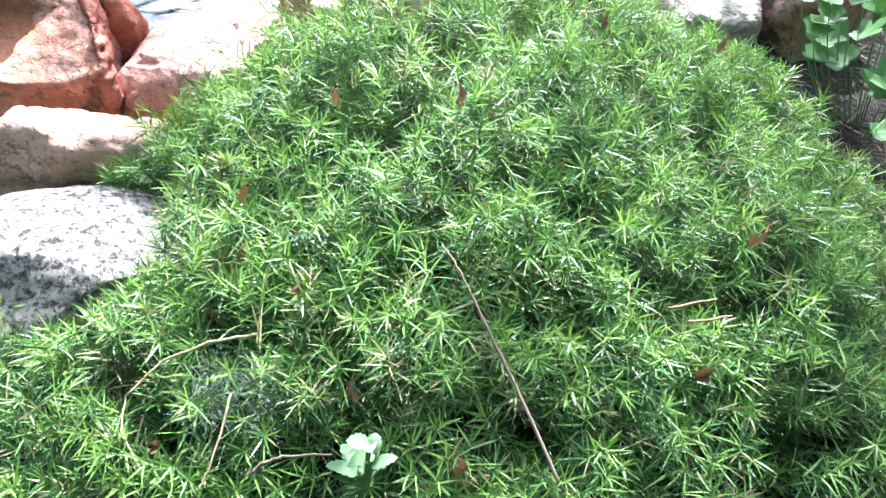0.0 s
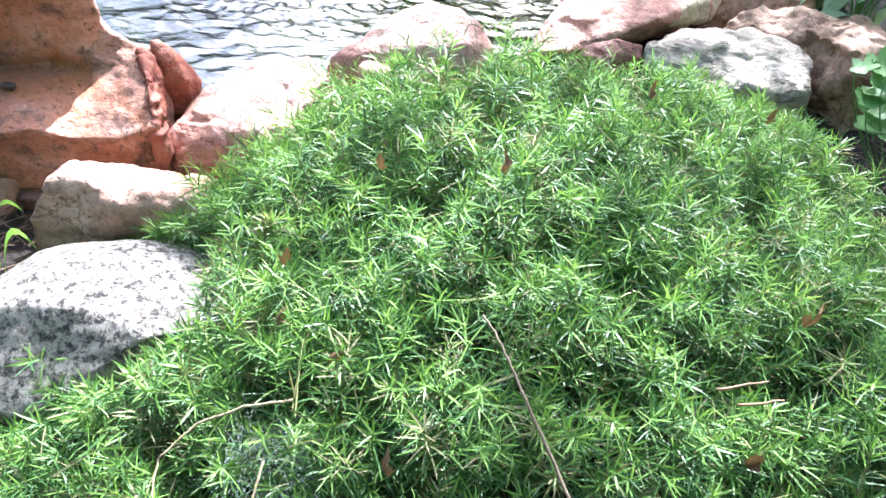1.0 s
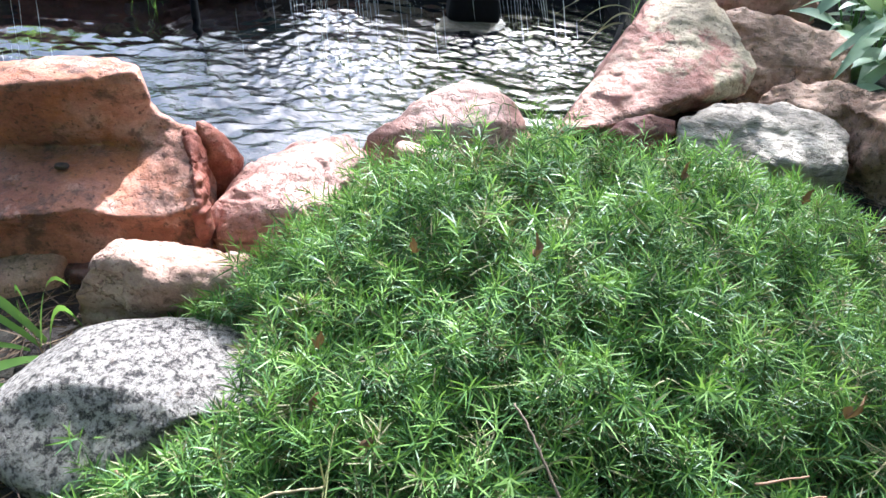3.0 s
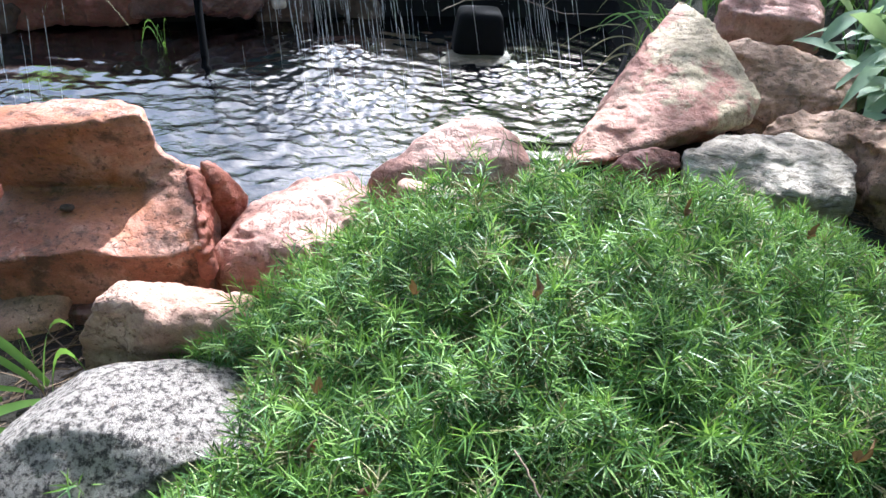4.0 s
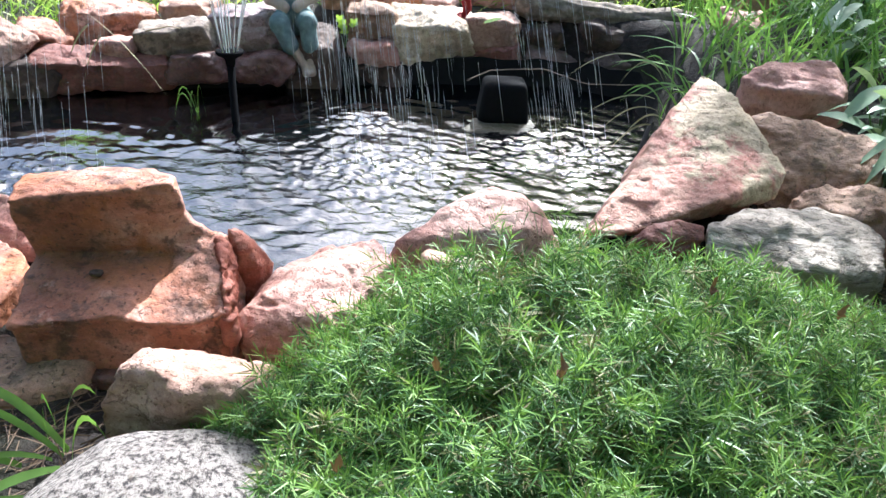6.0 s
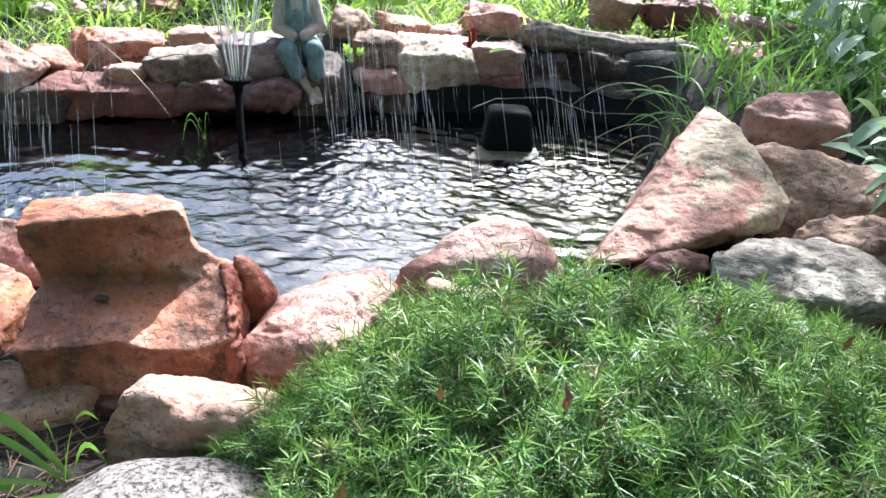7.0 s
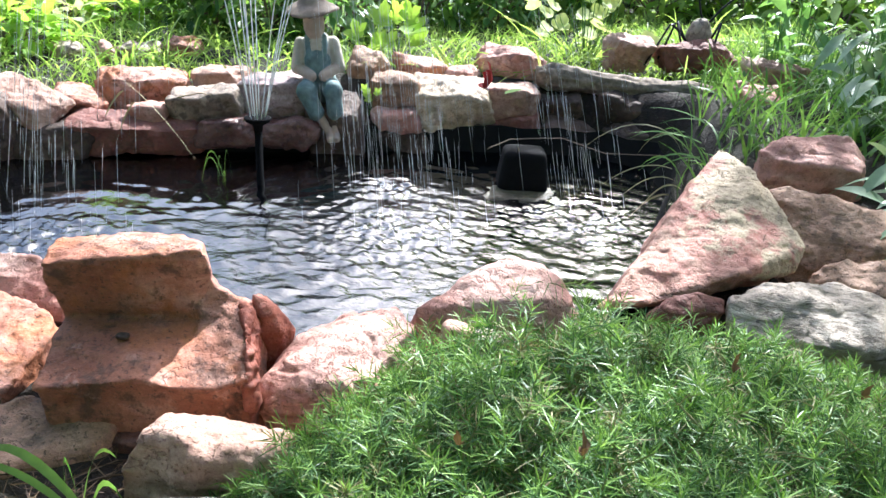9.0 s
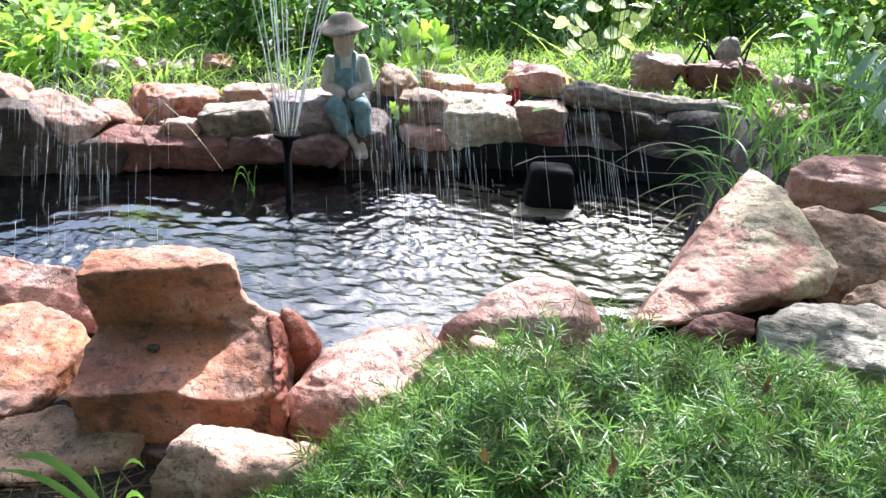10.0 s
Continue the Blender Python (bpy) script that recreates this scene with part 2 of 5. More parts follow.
def water_material():
    """Dark pond water: mirror-like skin with fine ripples, and glints painted as pale flecks where the fountain falls
    back.
    """
    m, nt, b = nodes_of("pond_water")
    tc = nt.nodes.new("ShaderNodeTexCoord")
    at = tc.outputs["Object"]
    glint_zone = None
    for x, y, r in FALL_SPOTS:
        d = nt.nodes.new("ShaderNodeVectorMath")
        d.operation = 'DISTANCE'
        d.inputs[1].default_value = (x, y, 0)
        nt.links.new(at, d.inputs[0])
        near = ramp(nt, d.outputs["Value"], [(0.0, (0.24,) * 3), (r * 0.8, (0.16,) * 3), (r * 2.0, (0, 0, 0))])
        glint_zone = near if glint_zone is None else mixed(nt, 'LIGHTEN', 1.0, glint_zone, near)
    fleck = mixed(nt, 'MIX', 0.5, noise_of(nt, at, 85, 8, 0.75), noise_of(nt, at, 16, 4, 0.6))
    s = nt.nodes.new("ShaderNodeMath")
    s.operation = 'ADD'
    nt.links.new(fleck, s.inputs[0])
    nt.links.new(glint_zone, s.inputs[1])
    # pale flecks in the base colour stand in for highlights on the churned water
    f = ramp(nt, s.outputs[0], [(0.74, (0, 0, 0)), (0.86, (0.6,) * 3)])
    nt.links.new(mixed(nt, 'MIX', f, (0.0008, 0.001, 0.0013), (0.5, 0.54, 0.6)), b.inputs["Base Color"])
    nt.links.new(ramp(nt, f, [(0, (0.03,) * 3), (1, (0.4,) * 3)]), b.inputs["Roughness"])
    b.inputs["IOR"].default_value = 2.3
    chop = nt.nodes.new("ShaderNodeMath")
    chop.operation = 'MULTIPLY'
    nt.links.new(noise_of(nt, at, 55, 4, 0.65), chop.inputs[0])
    nt.links.new(glint_zone, chop.inputs[1])
    # the wind's fine streaks, which die away under the far bank
    reach = nt.nodes.new("ShaderNodeVectorMath")
    reach.operation = 'DOT_PRODUCT'
    reach.inputs[1].default_value = (-0.17, 0.2, 0)
    nt.links.new(at, reach.inputs[0])
    open_water = ramp(nt, reach.outputs["Value"], [(0.515, (1, 1, 1)), (0.56, (0.08,) * 3)])
    mp = nt.nodes.new("ShaderNodeMapping")
    mp.inputs["Scale"].default_value = (0.6, 1.2, 1.0)
    mp.inputs["Rotation"].default_value = (0, 0, radians(-18))
    nt.links.new(at, mp.inputs["Vector"])
    streak = nt.nodes.new("ShaderNodeMath")
    streak.operation = 'MULTIPLY'
    nt.links.new(noise_of(nt, mp.outputs[0], 95, 3, 0.5), streak.inputs[0])
    nt.links.new(open_water, streak.inputs[1])
    bumped(nt, b, [(streak.outputs[0], 0.4, 0.004), (chop.outputs[0], 0.5, 0.016)])
    return m


WATER = water_material()


def spray_material():
    m, nt, b = nodes_of("fountain_water")
    b.inputs["Base Color"].default_value = (0.9, 0.93, 0.95, 1)
    b.inputs["Roughness"].default_value = 0.12
    b.inputs["IOR"].default_value = 1.33
    b.inputs["Transmission Weight"].default_value = 0.45
    return m


SPRAY = spray_material()


# ---- builders ----
def lattice(P, scale, seed=0):
    """Smooth value noise in -1..1 at the points P (n x 3)."""
    q = np.asarray(P) * scale + seed * 17.31
    i = np.floor(q).astype(np.int64)
    f = q - i
    f = f * f * (3 - 2 * f)

    def value(c):
        h = (c[:, 0] * 73856093) ^ (c[:, 1] * 19349663) ^ (c[:, 2] * 83492791)
        h = (h ^ (h >> 13)) * 1274126177 & 0x7FFFFFFF
        return (h ^ (h >> 16)) % 65536 / 32768.0 - 1
    out = 0
    for dx in (0, 1):
        for dy in (0, 1):
            for dz in (0, 1):
                w = np.abs(1 - dx - f[:, 0]) * np.abs(1 - dy - f[:, 1]) * np.abs(1 - dz - f[:, 2])
                out = out + w * value(i + np.array((dx, dy, dz)))
    return out


def mesh_of(name, verts, faces, materials, smooth=True, slots=None):
    me = bpy.data.meshes.new(name)
    me.from_pydata([tuple(v) for v in np.asarray(verts).tolist()], [], faces)
    for m in (materials if isinstance(materials, (list, tuple)) else (materials,)):
        me.materials.append(m)
    if smooth:
        me.polygons.foreach_set("use_smooth", np.ones(len(me.polygons), dtype=bool))
    if slots is not None:
        me.polygons.foreach_set("material_index", np.asarray(slots, dtype=np.int32))
    me.update()
    return me


def from_bm(name, bm, materials, smooth=True):
    me = bpy.data.meshes.new(name)
    bm.to_mesh(me)
    bm.free()
    for m in (materials if isinstance(materials, (list, tuple)) else (materials,)):
        me.materials.append(m)
    if smooth:
        me.polygons.foreach_set("use_smooth", np.ones(len(me.polygons), dtype=bool))
    return me


def part(name, me, parent, label=""):
    ob = new(name, me)
    ob.parent = parent
    return tagged(ob, label)


def thing(name, at, label, category, group="", kind=""):
    ob = new(name)
    ob.empty_display_size = 0.02
    ob.location = at
    return tagged(ob, label, category, group, kind)


BALLS = {}


def ball(sub):
    if sub not in BALLS:
        bm = bmesh.new()
        bmesh.ops.create_icosphere(bm, subdivisions=sub, radius=1)
        bm.verts.ensure_lookup_table()
        BALLS[sub] = (np.array([v.co[:] for v in bm.verts]), [tuple(v.index for v in f.verts) for f in bm.faces])
        bm.free()
    return BALLS[sub]


def weather(V, amount, seed):
    """Push points about as broken and weathered stone is: broad dents, chips and fine pits."""
    c = V.mean(0)
    n = V - c
    n = n / (np.linalg.norm(n, axis=1, keepdims=True) + 1e-9)
    d = 0.55 * lattice(V, 9, seed) + 0.3 * lattice(V, 24, seed + 1) + 0.16 * lattice(V, 60, seed + 2)
    ridge = 1 - np.abs(lattice(V, 16, seed + 3))
    d = d - 0.5 * np.maximum(ridge - 0.8, 0) * 2
    return V + n * (amount * d)[:, None]


def rock(name, label, material, at, size, turn=(0, 0, 0), seed=0, facets=12, power=4.0, rough=0.01, cuts=(), sub=5, group="", depth=(0.68, 0.96)):
    """A broken stone: a rounded block, cut by flat faces (own cuts first, then some by chance), then weathered."""
    P, faces = ball(sub)
    V = P / (np.abs(P) ** power).sum(1, keepdims=True) ** (1 / power)
    chance = np.random.default_rng(1000 + seed)
    planes = [(np.array(n, float) / np.linalg.norm(n), d) for n, d in cuts]
    for k in range(facets):
        n = chance.normal(size=3)
        n[2] = n[2] * 0.7
        n /= np.linalg.norm(n)
        reach = (np.abs(n) ** (power / (power - 1))).sum() ** ((power - 1) / power)
        planes.append((n, reach * chance.uniform(*depth)))
    for _ in range(2):
        for n, d in planes:
            over = np.maximum(V @ n - d, 0)
            V = V - over[:, None] * n
    V = V * (np.array(size) / 2)
    V = weather(V, rough, seed)
    ob = new(name, mesh_of(name, V, faces, material))
    ob.matrix_world = pose(*at, *turn)
    return tagged(ob, label, "rock", group)


def worn(name, label, material, bm, seed, voxel, rough, soften, group):
    """Give a coarse solid an even skin, wear its edges and roughen it."""
    bmesh.ops.recalc_face_normals(bm, faces=bm.faces)
    ob = new(name, from_bm(name, bm, material))
    mod = ob.modifiers.new("remesh", 'REMESH')
    mod.mode, mod.voxel_size, mod.use_smooth_shade = 'VOXEL', voxel, True
    even = bpy.data.meshes.new_from_object(ob.evaluated_get(bpy.context.evaluated_depsgraph_get()))
    ob.modifiers.clear()
    bm = bmesh.new()
    bm.from_mesh(even)
    for _ in range(soften):
        bmesh.ops.smooth_vert(bm, verts=bm.verts, factor=0.5, use_axis_x=True, use_axis_y=True, use_axis_z=True)
    bm.normal_update()
    V = np.array([v.co[:] for v in bm.verts])
    N = np.array([v.normal[:] for v in bm.verts])
    flake = np.abs(lattice(V * (1, 1, 1.8), 14, seed + 5))
    d = 0.6 * lattice(V, 7, seed) + 0.9 * (0.35 - np.abs(lattice(V, 10, seed + 7))) - 0.15 * np.abs(lattice(V, 24, seed + 1)) + 0.18 * lattice(V, 75, seed + 2) + 0.12 * lattice(V, 170, seed + 3) - 0.4 * np.maximum(0.1 - flake, 0) * 6
    chip = 0.36 * np.tanh(14 * lattice(V * (1, 1, 1.7), 15, seed + 9)) + 0.22 * np.tanh(12 * lattice(V, 38, seed + 11))
    V = V + N * (rough * d + min(rough, 0.008) * chip)[:, None]
    for v, c in zip(bm.verts, V):
        v.co = c
    ob.data = from_bm(name, bm, material)
    return tagged(ob, label, "rock", group)


def block(name, label, material, seed, corners, voxel=0.005, rough=0.006, soften=2, group=""):
    """A broken block of stone between a few corners."""
    c = Vector([sum(p[k] for p in corners) / len(corners) for k in range(3)])
    bm = bmesh.new()
    for p in corners:
        bm.verts.new(Vector(p) - c)
    made = bmesh.ops.convex_hull(bm, input=bm.verts)
    bmesh.ops.delete(bm, geom=[v for v in made["geom_interior"] if isinstance(v, bmesh.types.BMVert)], context='VERTS')
    ob = worn(name, label, material, bm, seed, voxel, rough, soften, group)
    ob.location = c
    return ob


def ribbons(base, way, bend, side, length, width, profile, fold=0.0):
    """Many blades at once: each starts at base, runs along way, sags by bend and is as wide as the profile says."""
    n, k = len(base), len(profile)
    s = np.linspace(0, 1, k)[None, :, None]
    mid = base[:, None] + (way[:, None] * s + bend[:, None] * s ** 2) * length[:, None, None]
    half = side[:, None] * (width[:, None, None] * np.array(profile)[None, :, None] / 2)
    if not fold:
        V = np.stack((mid - half, mid + half), 2).reshape(-1, 3)
        cols = 2
    else:
        up = np.cross(side, way)
        lift = up[:, None] * (width[:, None, None] * np.array(profile)[None, :, None] * fold)
        V = np.stack((mid - half + lift, mid, mid + half + lift), 2).reshape(-1, 3)
        cols = 3
    start = np.arange(n)[:, None, None] * k * cols
    row = np.arange(k - 1)[None, :, None] * cols
    col = np.arange(cols - 1)[None, None, :]
    a = (start + row + col).reshape(-1)
    faces = np.stack((a, a + 1, a + cols + 1, a + cols), 1)
    return V, faces


def blades_mesh(name, sets, materials):
    """Join ribbon sets (verts, faces, slot) into one mesh."""
    verts, faces, slots, off = [], [], [], 0
    for V, Fc, slot in sets:
        verts.append(V)
        faces.append(Fc + off)
        slots.append(np.full(len(Fc), slot))
        off += len(V)
    return mesh_of(name, np.concatenate(verts), np.concatenate(faces).tolist(), materials, True, np.concatenate(slots))


def unit(v):
    return v / (np.linalg.norm(v, axis=-1, keepdims=True) + 1e-9)


def across(way, chance):
    r = chance.normal(size=way.shape)
    return unit(np.cross(way, r))


def tube(bm, points, radii, sides=6):
    """A tapering tube along points, closed at both ends."""
    pts = [Vector(p) for p in points]
    rings = []
    for i, p in enumerate(pts):
        d = (pts[min(i + 1, len(pts) - 1)] - pts[max(i - 1, 0)]).normalized()
        a = d.cross(Vector((0.31, 0.87, 0.38))).normalized()
        b = d.cross(a)
        r = radii[i] if isinstance(radii, (list, tuple)) else radii
        rings.append([bm.verts.new(p + (a * math.cos(2 * math.pi * j / sides) + b * math.sin(2 * math.pi * j / sides)) * r) for j in range(sides)])
    for u, v in zip(rings, rings[1:]):
        for j in range(sides):
            bm.faces.new((u[j], u[(j + 1) % sides], v[(j + 1) % sides], v[j]))
    bm.faces.new(rings[0][::-1])
    bm.faces.new(rings[-1])
    return bm


def curve_points(a, b, sag, n=9, wobble=0.0, chance=None):
    out = []
    for i in range(n):
        s = i / (n - 1)
        p = Vector(a).lerp(Vector(b), s) + Vector(sag) * (4 * s * (1 - s))
        if wobble and 0 < i < n - 1:
            p += Vector(chance.normal(size=3)) * wobble
        out.append(p)
    return out


# ---- pond, ground, water ----
POND = [(-0.72, 1.14), (-0.575, 1.17), (-0.4, 1.24), (-0.2, 1.32), (0.0, 1.45), (0.08, 1.7), (0.12, 2.1), (0.16, 2.45), (0.1, 2.72), (-0.1, 2.78),
        (-0.3, 2.74), (-0.6, 2.63), (-0.9, 2.48), (-1.15, 2.35), (-1.4, 2.22), (-1.7, 2.08), (-2.0, 1.93), (-2.3, 1.75), (-2.4, 1.4), (-2.1, 1.1),
        (-1.7, 1.0), (-1.3, 1.05), (-1.0, 1.1)]


def pond_distance(P):
    """Distance from the pond's edge, below zero on the water."""
    A = np.array(POND)
    B = np.roll(A, -1, 0)
    best = np.full(len(P), 1e9)
    inside = np.zeros(len(P), bool)
    for a, b in zip(A, B):
        ab = b - a
        s = np.clip(((P - a) @ ab) / (ab @ ab), 0, 1)
        best = np.minimum(best, np.linalg.norm(P - (a + s[:, None] * ab), axis=1))
        crosses = ((a[1] > P[:, 1]) != (b[1] > P[:, 1])) & (P[:, 0] < (b[0] - a[0]) * (P[:, 1] - a[1]) / (b[1] - a[1] + 1e-12) + a[0])
        inside ^= crosses
    return np.where(inside, -best, best)


def step(a, b, x):
    s = np.clip((x - a) / (b - a), 0, 1)
    return s * s * (3 - 2 * s)


def ground_height(x, y):
    P = np.stack((x, y), 1)
    d = pond_distance(P)
    bank = 0.03 + 0.19 * step(1.5, 2.7, y + 0.1 * x) + 0.08 * step(0.1, 0.9, x) * step(1.0, 1.9, y) + 0.05 * step(3, 6, y)
    bank = bank + 0.02 * lattice(np.stack((x, y, 0 * x), 1), 3.0, 5)
    return np.where(d > 0, bank * step(0.02, 0.2, d) - 0.03 * (1 - step(0.02, 0.2, d)), -0.03 - 0.4 * step(0.0, 0.12, -d))


def build_ground():
    far = np.array([200, 80, 30, 14, 8.0])
    xs = np.concatenate((-far - 3, np.arange(-3.4, 2.6, 0.035), far[::-1] + 3))
    ys = np.concatenate((-far, np.arange(-1.2, 5.4, 0.035), far[::-1] + 6))
    X, Y = np.meshgrid(xs, ys)
    x, y = X.ravel(), Y.ravel()
    z = ground_height(x, y)
    fine = np.stack((x, y, z), 1)
    z = z + 0.008 * lattice(fine, 22, 3) * (np.abs(x) < 4)
    nx, ny = len(xs), len(ys)
    i = (np.arange(ny - 1)[:, None] * nx + np.arange(nx - 1)[None]).ravel()
    ob = new("ground", mesh_of("ground", np.stack((x, y, z), 1), np.stack((i, i + 1, i + nx + 1, i + nx), 1).tolist(), SOIL))
    tagged(ob, "dark brown garden soil with dry litter", "ground", kind="structure")


build_ground()


def build_liner():
    """Black sheet that lines the pond, a little inside the ground's bowl."""
    A = np.array(POND)
    A = np.concatenate([np.linspace(a, b, 4, endpoint=False) for a, b in zip(A, np.roll(A, -1, 0))])
    c = A.mean(0)
    verts, rings = [], ((1.02, 0.035), (1.0, 0.01), (0.985, -0.1), (0.93, -0.36), (0.4, -0.37))
    for k, z in rings:
        verts += [(*(c + (p - c) * k), z + 0.006 * math.sin(i * 1.9 + k * 9) + (0.06 * float(step(2.1, 2.5, p[1] - 0.3 * p[0])) if k > 1.01 else 0)) for i, p in enumerate(A)]
    n = len(A)
    faces = [(r * n + i, r * n + (i + 1) % n, (r + 1) * n + (i + 1) % n, (r + 1) * n + i) for r in range(len(rings) - 1) for i in range(n)]
    faces.append(tuple(4 * n + i for i in range(n)))
    ob = new("pond_liner", mesh_of("pond_liner", verts, faces, LINER))
    tagged(ob, "black plastic sheet lining the garden pond", "pond liner", kind="structure")


build_liner()


def build_water():
    xs, ys = np.arange(-2.5, 0.3, 0.0075), np.arange(0.95, 2.9, 0.0075)
    X, Y = np.meshgrid(xs, ys)
    x, y = X.ravel(), Y.ravel()
    z = np.zeros_like(x)
    P = np.stack((x, y, 0 * x), 1)
    for k, (cx, cy, r) in enumerate(FALL_SPOTS):
        d = np.hypot(x - cx, y - cy) + 0.03 * lattice(P, 5, 30 + k)
        z += 0.0026 * np.sin(d * 2 * np.pi / (0.07 + 0.012 * k) + k) * np.exp(-d / (0.12 + r)) * (d / (d + 0.06))
    # short crested ripples: gradient noise drawn out along the bank, turned and bent from layer to layer
    lee = 1 - 0.93 * step(0.0, 0.2, np.maximum(y - 0.85 * x - 2.7, y - 0.3 * x - 2.3) + 0.1 * lattice(P, 3.0, 8))     # still water under the far bank
    for k, (turn, scale, high) in enumerate(((14, 10, 0.003), (24, 20, 0.003), (2, 33, 0.0024), (34, 52, 0.0017))):
        t = radians(turn)
        u, v = x * math.cos(t) + y * math.sin(t), y * math.cos(t) - x * math.sin(t)
        u, v = u + 0.05 * lattice(P, 4.0, 60 + k), v + 0.05 * lattice(P, 5.0, 70 + k)
        z += high * lee * np.array([gradient_noise((a, b, k * 7.3)) for a, b in zip((u * scale * 0.55).tolist(), (v * scale * 1.3).tolist())])
    near = np.zeros_like(x)
    for cx, cy, r in FALL_SPOTS:
        near = np.maximum(near, np.exp(-((x - cx) ** 2 + (y - cy) ** 2) / r ** 2))
    z += near * np.array([0.011 * abs(gradient_noise((a * 30, b * 30, 3.0))) + 0.007 * gradient_noise((a * 55, b * 55, 8.0)) for a, b in zip(x.tolist(), y.tolist())])
    d = pond_distance(np.stack((x, y), 1))
    nx = len(xs)
    i = (np.arange(len(ys) - 1)[:, None] * nx + np.arange(nx - 1)[None]).ravel()
    i = i[d[i] < 0.03]
    ob = new("water", mesh_of("water", np.stack((x, y, z), 1), np.stack((i, i + 1, i + nx + 1, i + nx), 1).tolist(), WATER))
    tagged(ob, "dark rippled pond water with painted pale glints", "water", kind="structure")


build_water()


# ---- near stones round the pond ----
EDGE = "stones round the pond"


def lofted(name, label, material, stations, seed, voxel=0.004, rough=0.005, soften=1, group=""):
    """A stone drawn from one outline to the next, all with the same number of corners."""
    c = Vector([sum(p[k] for row in stations for p in row) / sum(len(row) for row in stations) for k in range(3)])
    bm = bmesh.new()
    rows = [[bm.verts.new(Vector(p) - c) for p in row] for row in stations]
    n = len(rows[0])
    bm.faces.new(rows[0])
    bm.faces.new(rows[-1][::-1])
    for u, v in zip(rows, rows[1:]):
        for k in range(n):
            bm.faces.new((u[k], v[k], v[(k + 1) % n], u[(k + 1) % n]))
    bmesh.ops.triangulate(bm, faces=bm.faces)
    ob = worn(name, label, material, bm, seed, voxel, rough, soften, group)
    ob.location = c
    return ob


def step_station(bottom, lip, crease, top, back):
    """One cross-section of the stepped stone: front face, seat, overhanging riser, top and rear."""
    def between(a, b, s, dy=0.0, dz=0.0):
        return (a[0] + (b[0] - a[0]) * s, a[1] + (b[1] - a[1]) * s + dy, a[2] + (b[2] - a[2]) * s + dz)
    return [bottom, between(bottom, lip, 0.6, 0.005), lip, between(lip, crease, 0.6, 0, 0.004), crease, between(crease, top, 0.2, -0.003), top, between(top, back, 0.5, 0, 0.004), back,
            (back[0], back[1] + 0.03, -0.03), (bottom[0], bottom[1] + 0.06, -0.02)]


lofted("stepped_boulder", "large orange sandstone boulder broken into a step", ORANGE,
       [step_station((-0.774, 0.82, 0.05), (-0.778, 0.8, 0.132), (-0.843, 0.952, 0.155), (-0.841, 0.917, 0.268), (-0.88, 1.0, 0.272)),
        step_station((-0.735, 0.83, 0.042), (-0.71, 0.824, 0.138), (-0.775, 0.976, 0.158), (-0.772, 0.941, 0.279), (-0.8, 1.02, 0.287)),
        step_station((-0.652, 0.855, 0.045), (-0.636, 0.852, 0.147), (-0.715, 0.997, 0.16), (-0.7, 0.964, 0.283), (-0.735, 1.035, 0.291)),
        step_station((-0.6, 0.872, 0.05), (-0.595, 0.864, 0.134), (-0.672, 1.011, 0.161), (-0.642, 0.985, 0.296), (-0.67, 1.045, 0.295)),
        step_station((-0.56, 0.885, 0.052), (-0.55, 0.881, 0.131), (-0.645, 1.012, 0.16), (-0.61, 0.998, 0.3), (-0.64, 1.05, 0.285)),
        step_station((-0.54, 0.892, 0.055), (-0.53, 0.889, 0.131), (-0.615, 1.004, 0.168), (-0.607, 1.028, 0.222), (-0.612, 1.05, 0.212)),
        step_station((-0.515, 0.9, 0.058), (-0.508, 0.897, 0.139), (-0.585, 1.004, 0.178), (-0.588, 1.036, 0.208), (-0.59, 1.06, 0.19)),
        step_station((-0.486, 0.91, 0.063), (-0.484, 0.906, 0.15), (-0.545, 1.008, 0.188), (-0.558, 1.04, 0.2), (-0.545, 1.07, 0.165))],
       3, voxel=0.004, group=EDGE)
block("sandstone_fin", "thin red sandstone fin standing at the stepped boulder's end", RUST, 12,
      [(-0.562, 1.03, 0.2), (-0.542, 1.025, 0.19), (-0.51, 0.945, 0.18), (-0.491, 0.945, 0.16), (-0.492, 0.91, 0.144), (-0.48, 0.916, 0.11), (-0.485, 0.916, 0.04), (-0.488, 0.905, 0.04), (-0.535, 1.03, 0.05)],
      voxel=0.003, rough=0.016, soften=0, group=EDGE)
block("sandstone_chunk", "small rough rusty red sandstone chunk beside the stepped boulder", RUST, 11,
      [(-0.55, 1.045, 0.207), (-0.521, 1.06, 0.187), (-0.5, 1.05, 0.144), (-0.516, 1.04, 0.09), (-0.53, 1.035, 0.18), (-0.544, 1.03, 0.075), (-0.55, 1.09, 0.19), (-0.5, 1.1, 0.12), (-0.54, 1.1, 0.02), (-0.5, 1.05, 0.03)], voxel=0.004, soften=1, group=EDGE)
block("tan_boulder", "tan sandstone boulder with a pale flat top", TAN, 21,
      [(-0.598, 0.742, 0.02), (-0.594, 0.735, 0.082), (-0.56, 0.745, 0.136), (-0.528, 0.757, 0.15), (-0.543, 0.79, 0.148), (-0.516, 0.83, 0.136), (-0.43, 0.85, 0.122), (-0.385, 0.835, 0.12), (-0.372, 0.8, 0.122), (-0.365, 0.79, 0.1),
       (-0.425, 0.772, 0.138), (-0.455, 0.742, 0.134), (-0.37, 0.785, 0.02), (-0.48, 0.735, 0.02), (-0.38, 0.9, 0.0), (-0.6, 0.83, 0.0)], voxel=0.004, rough=0.008, soften=1, group=EDGE)
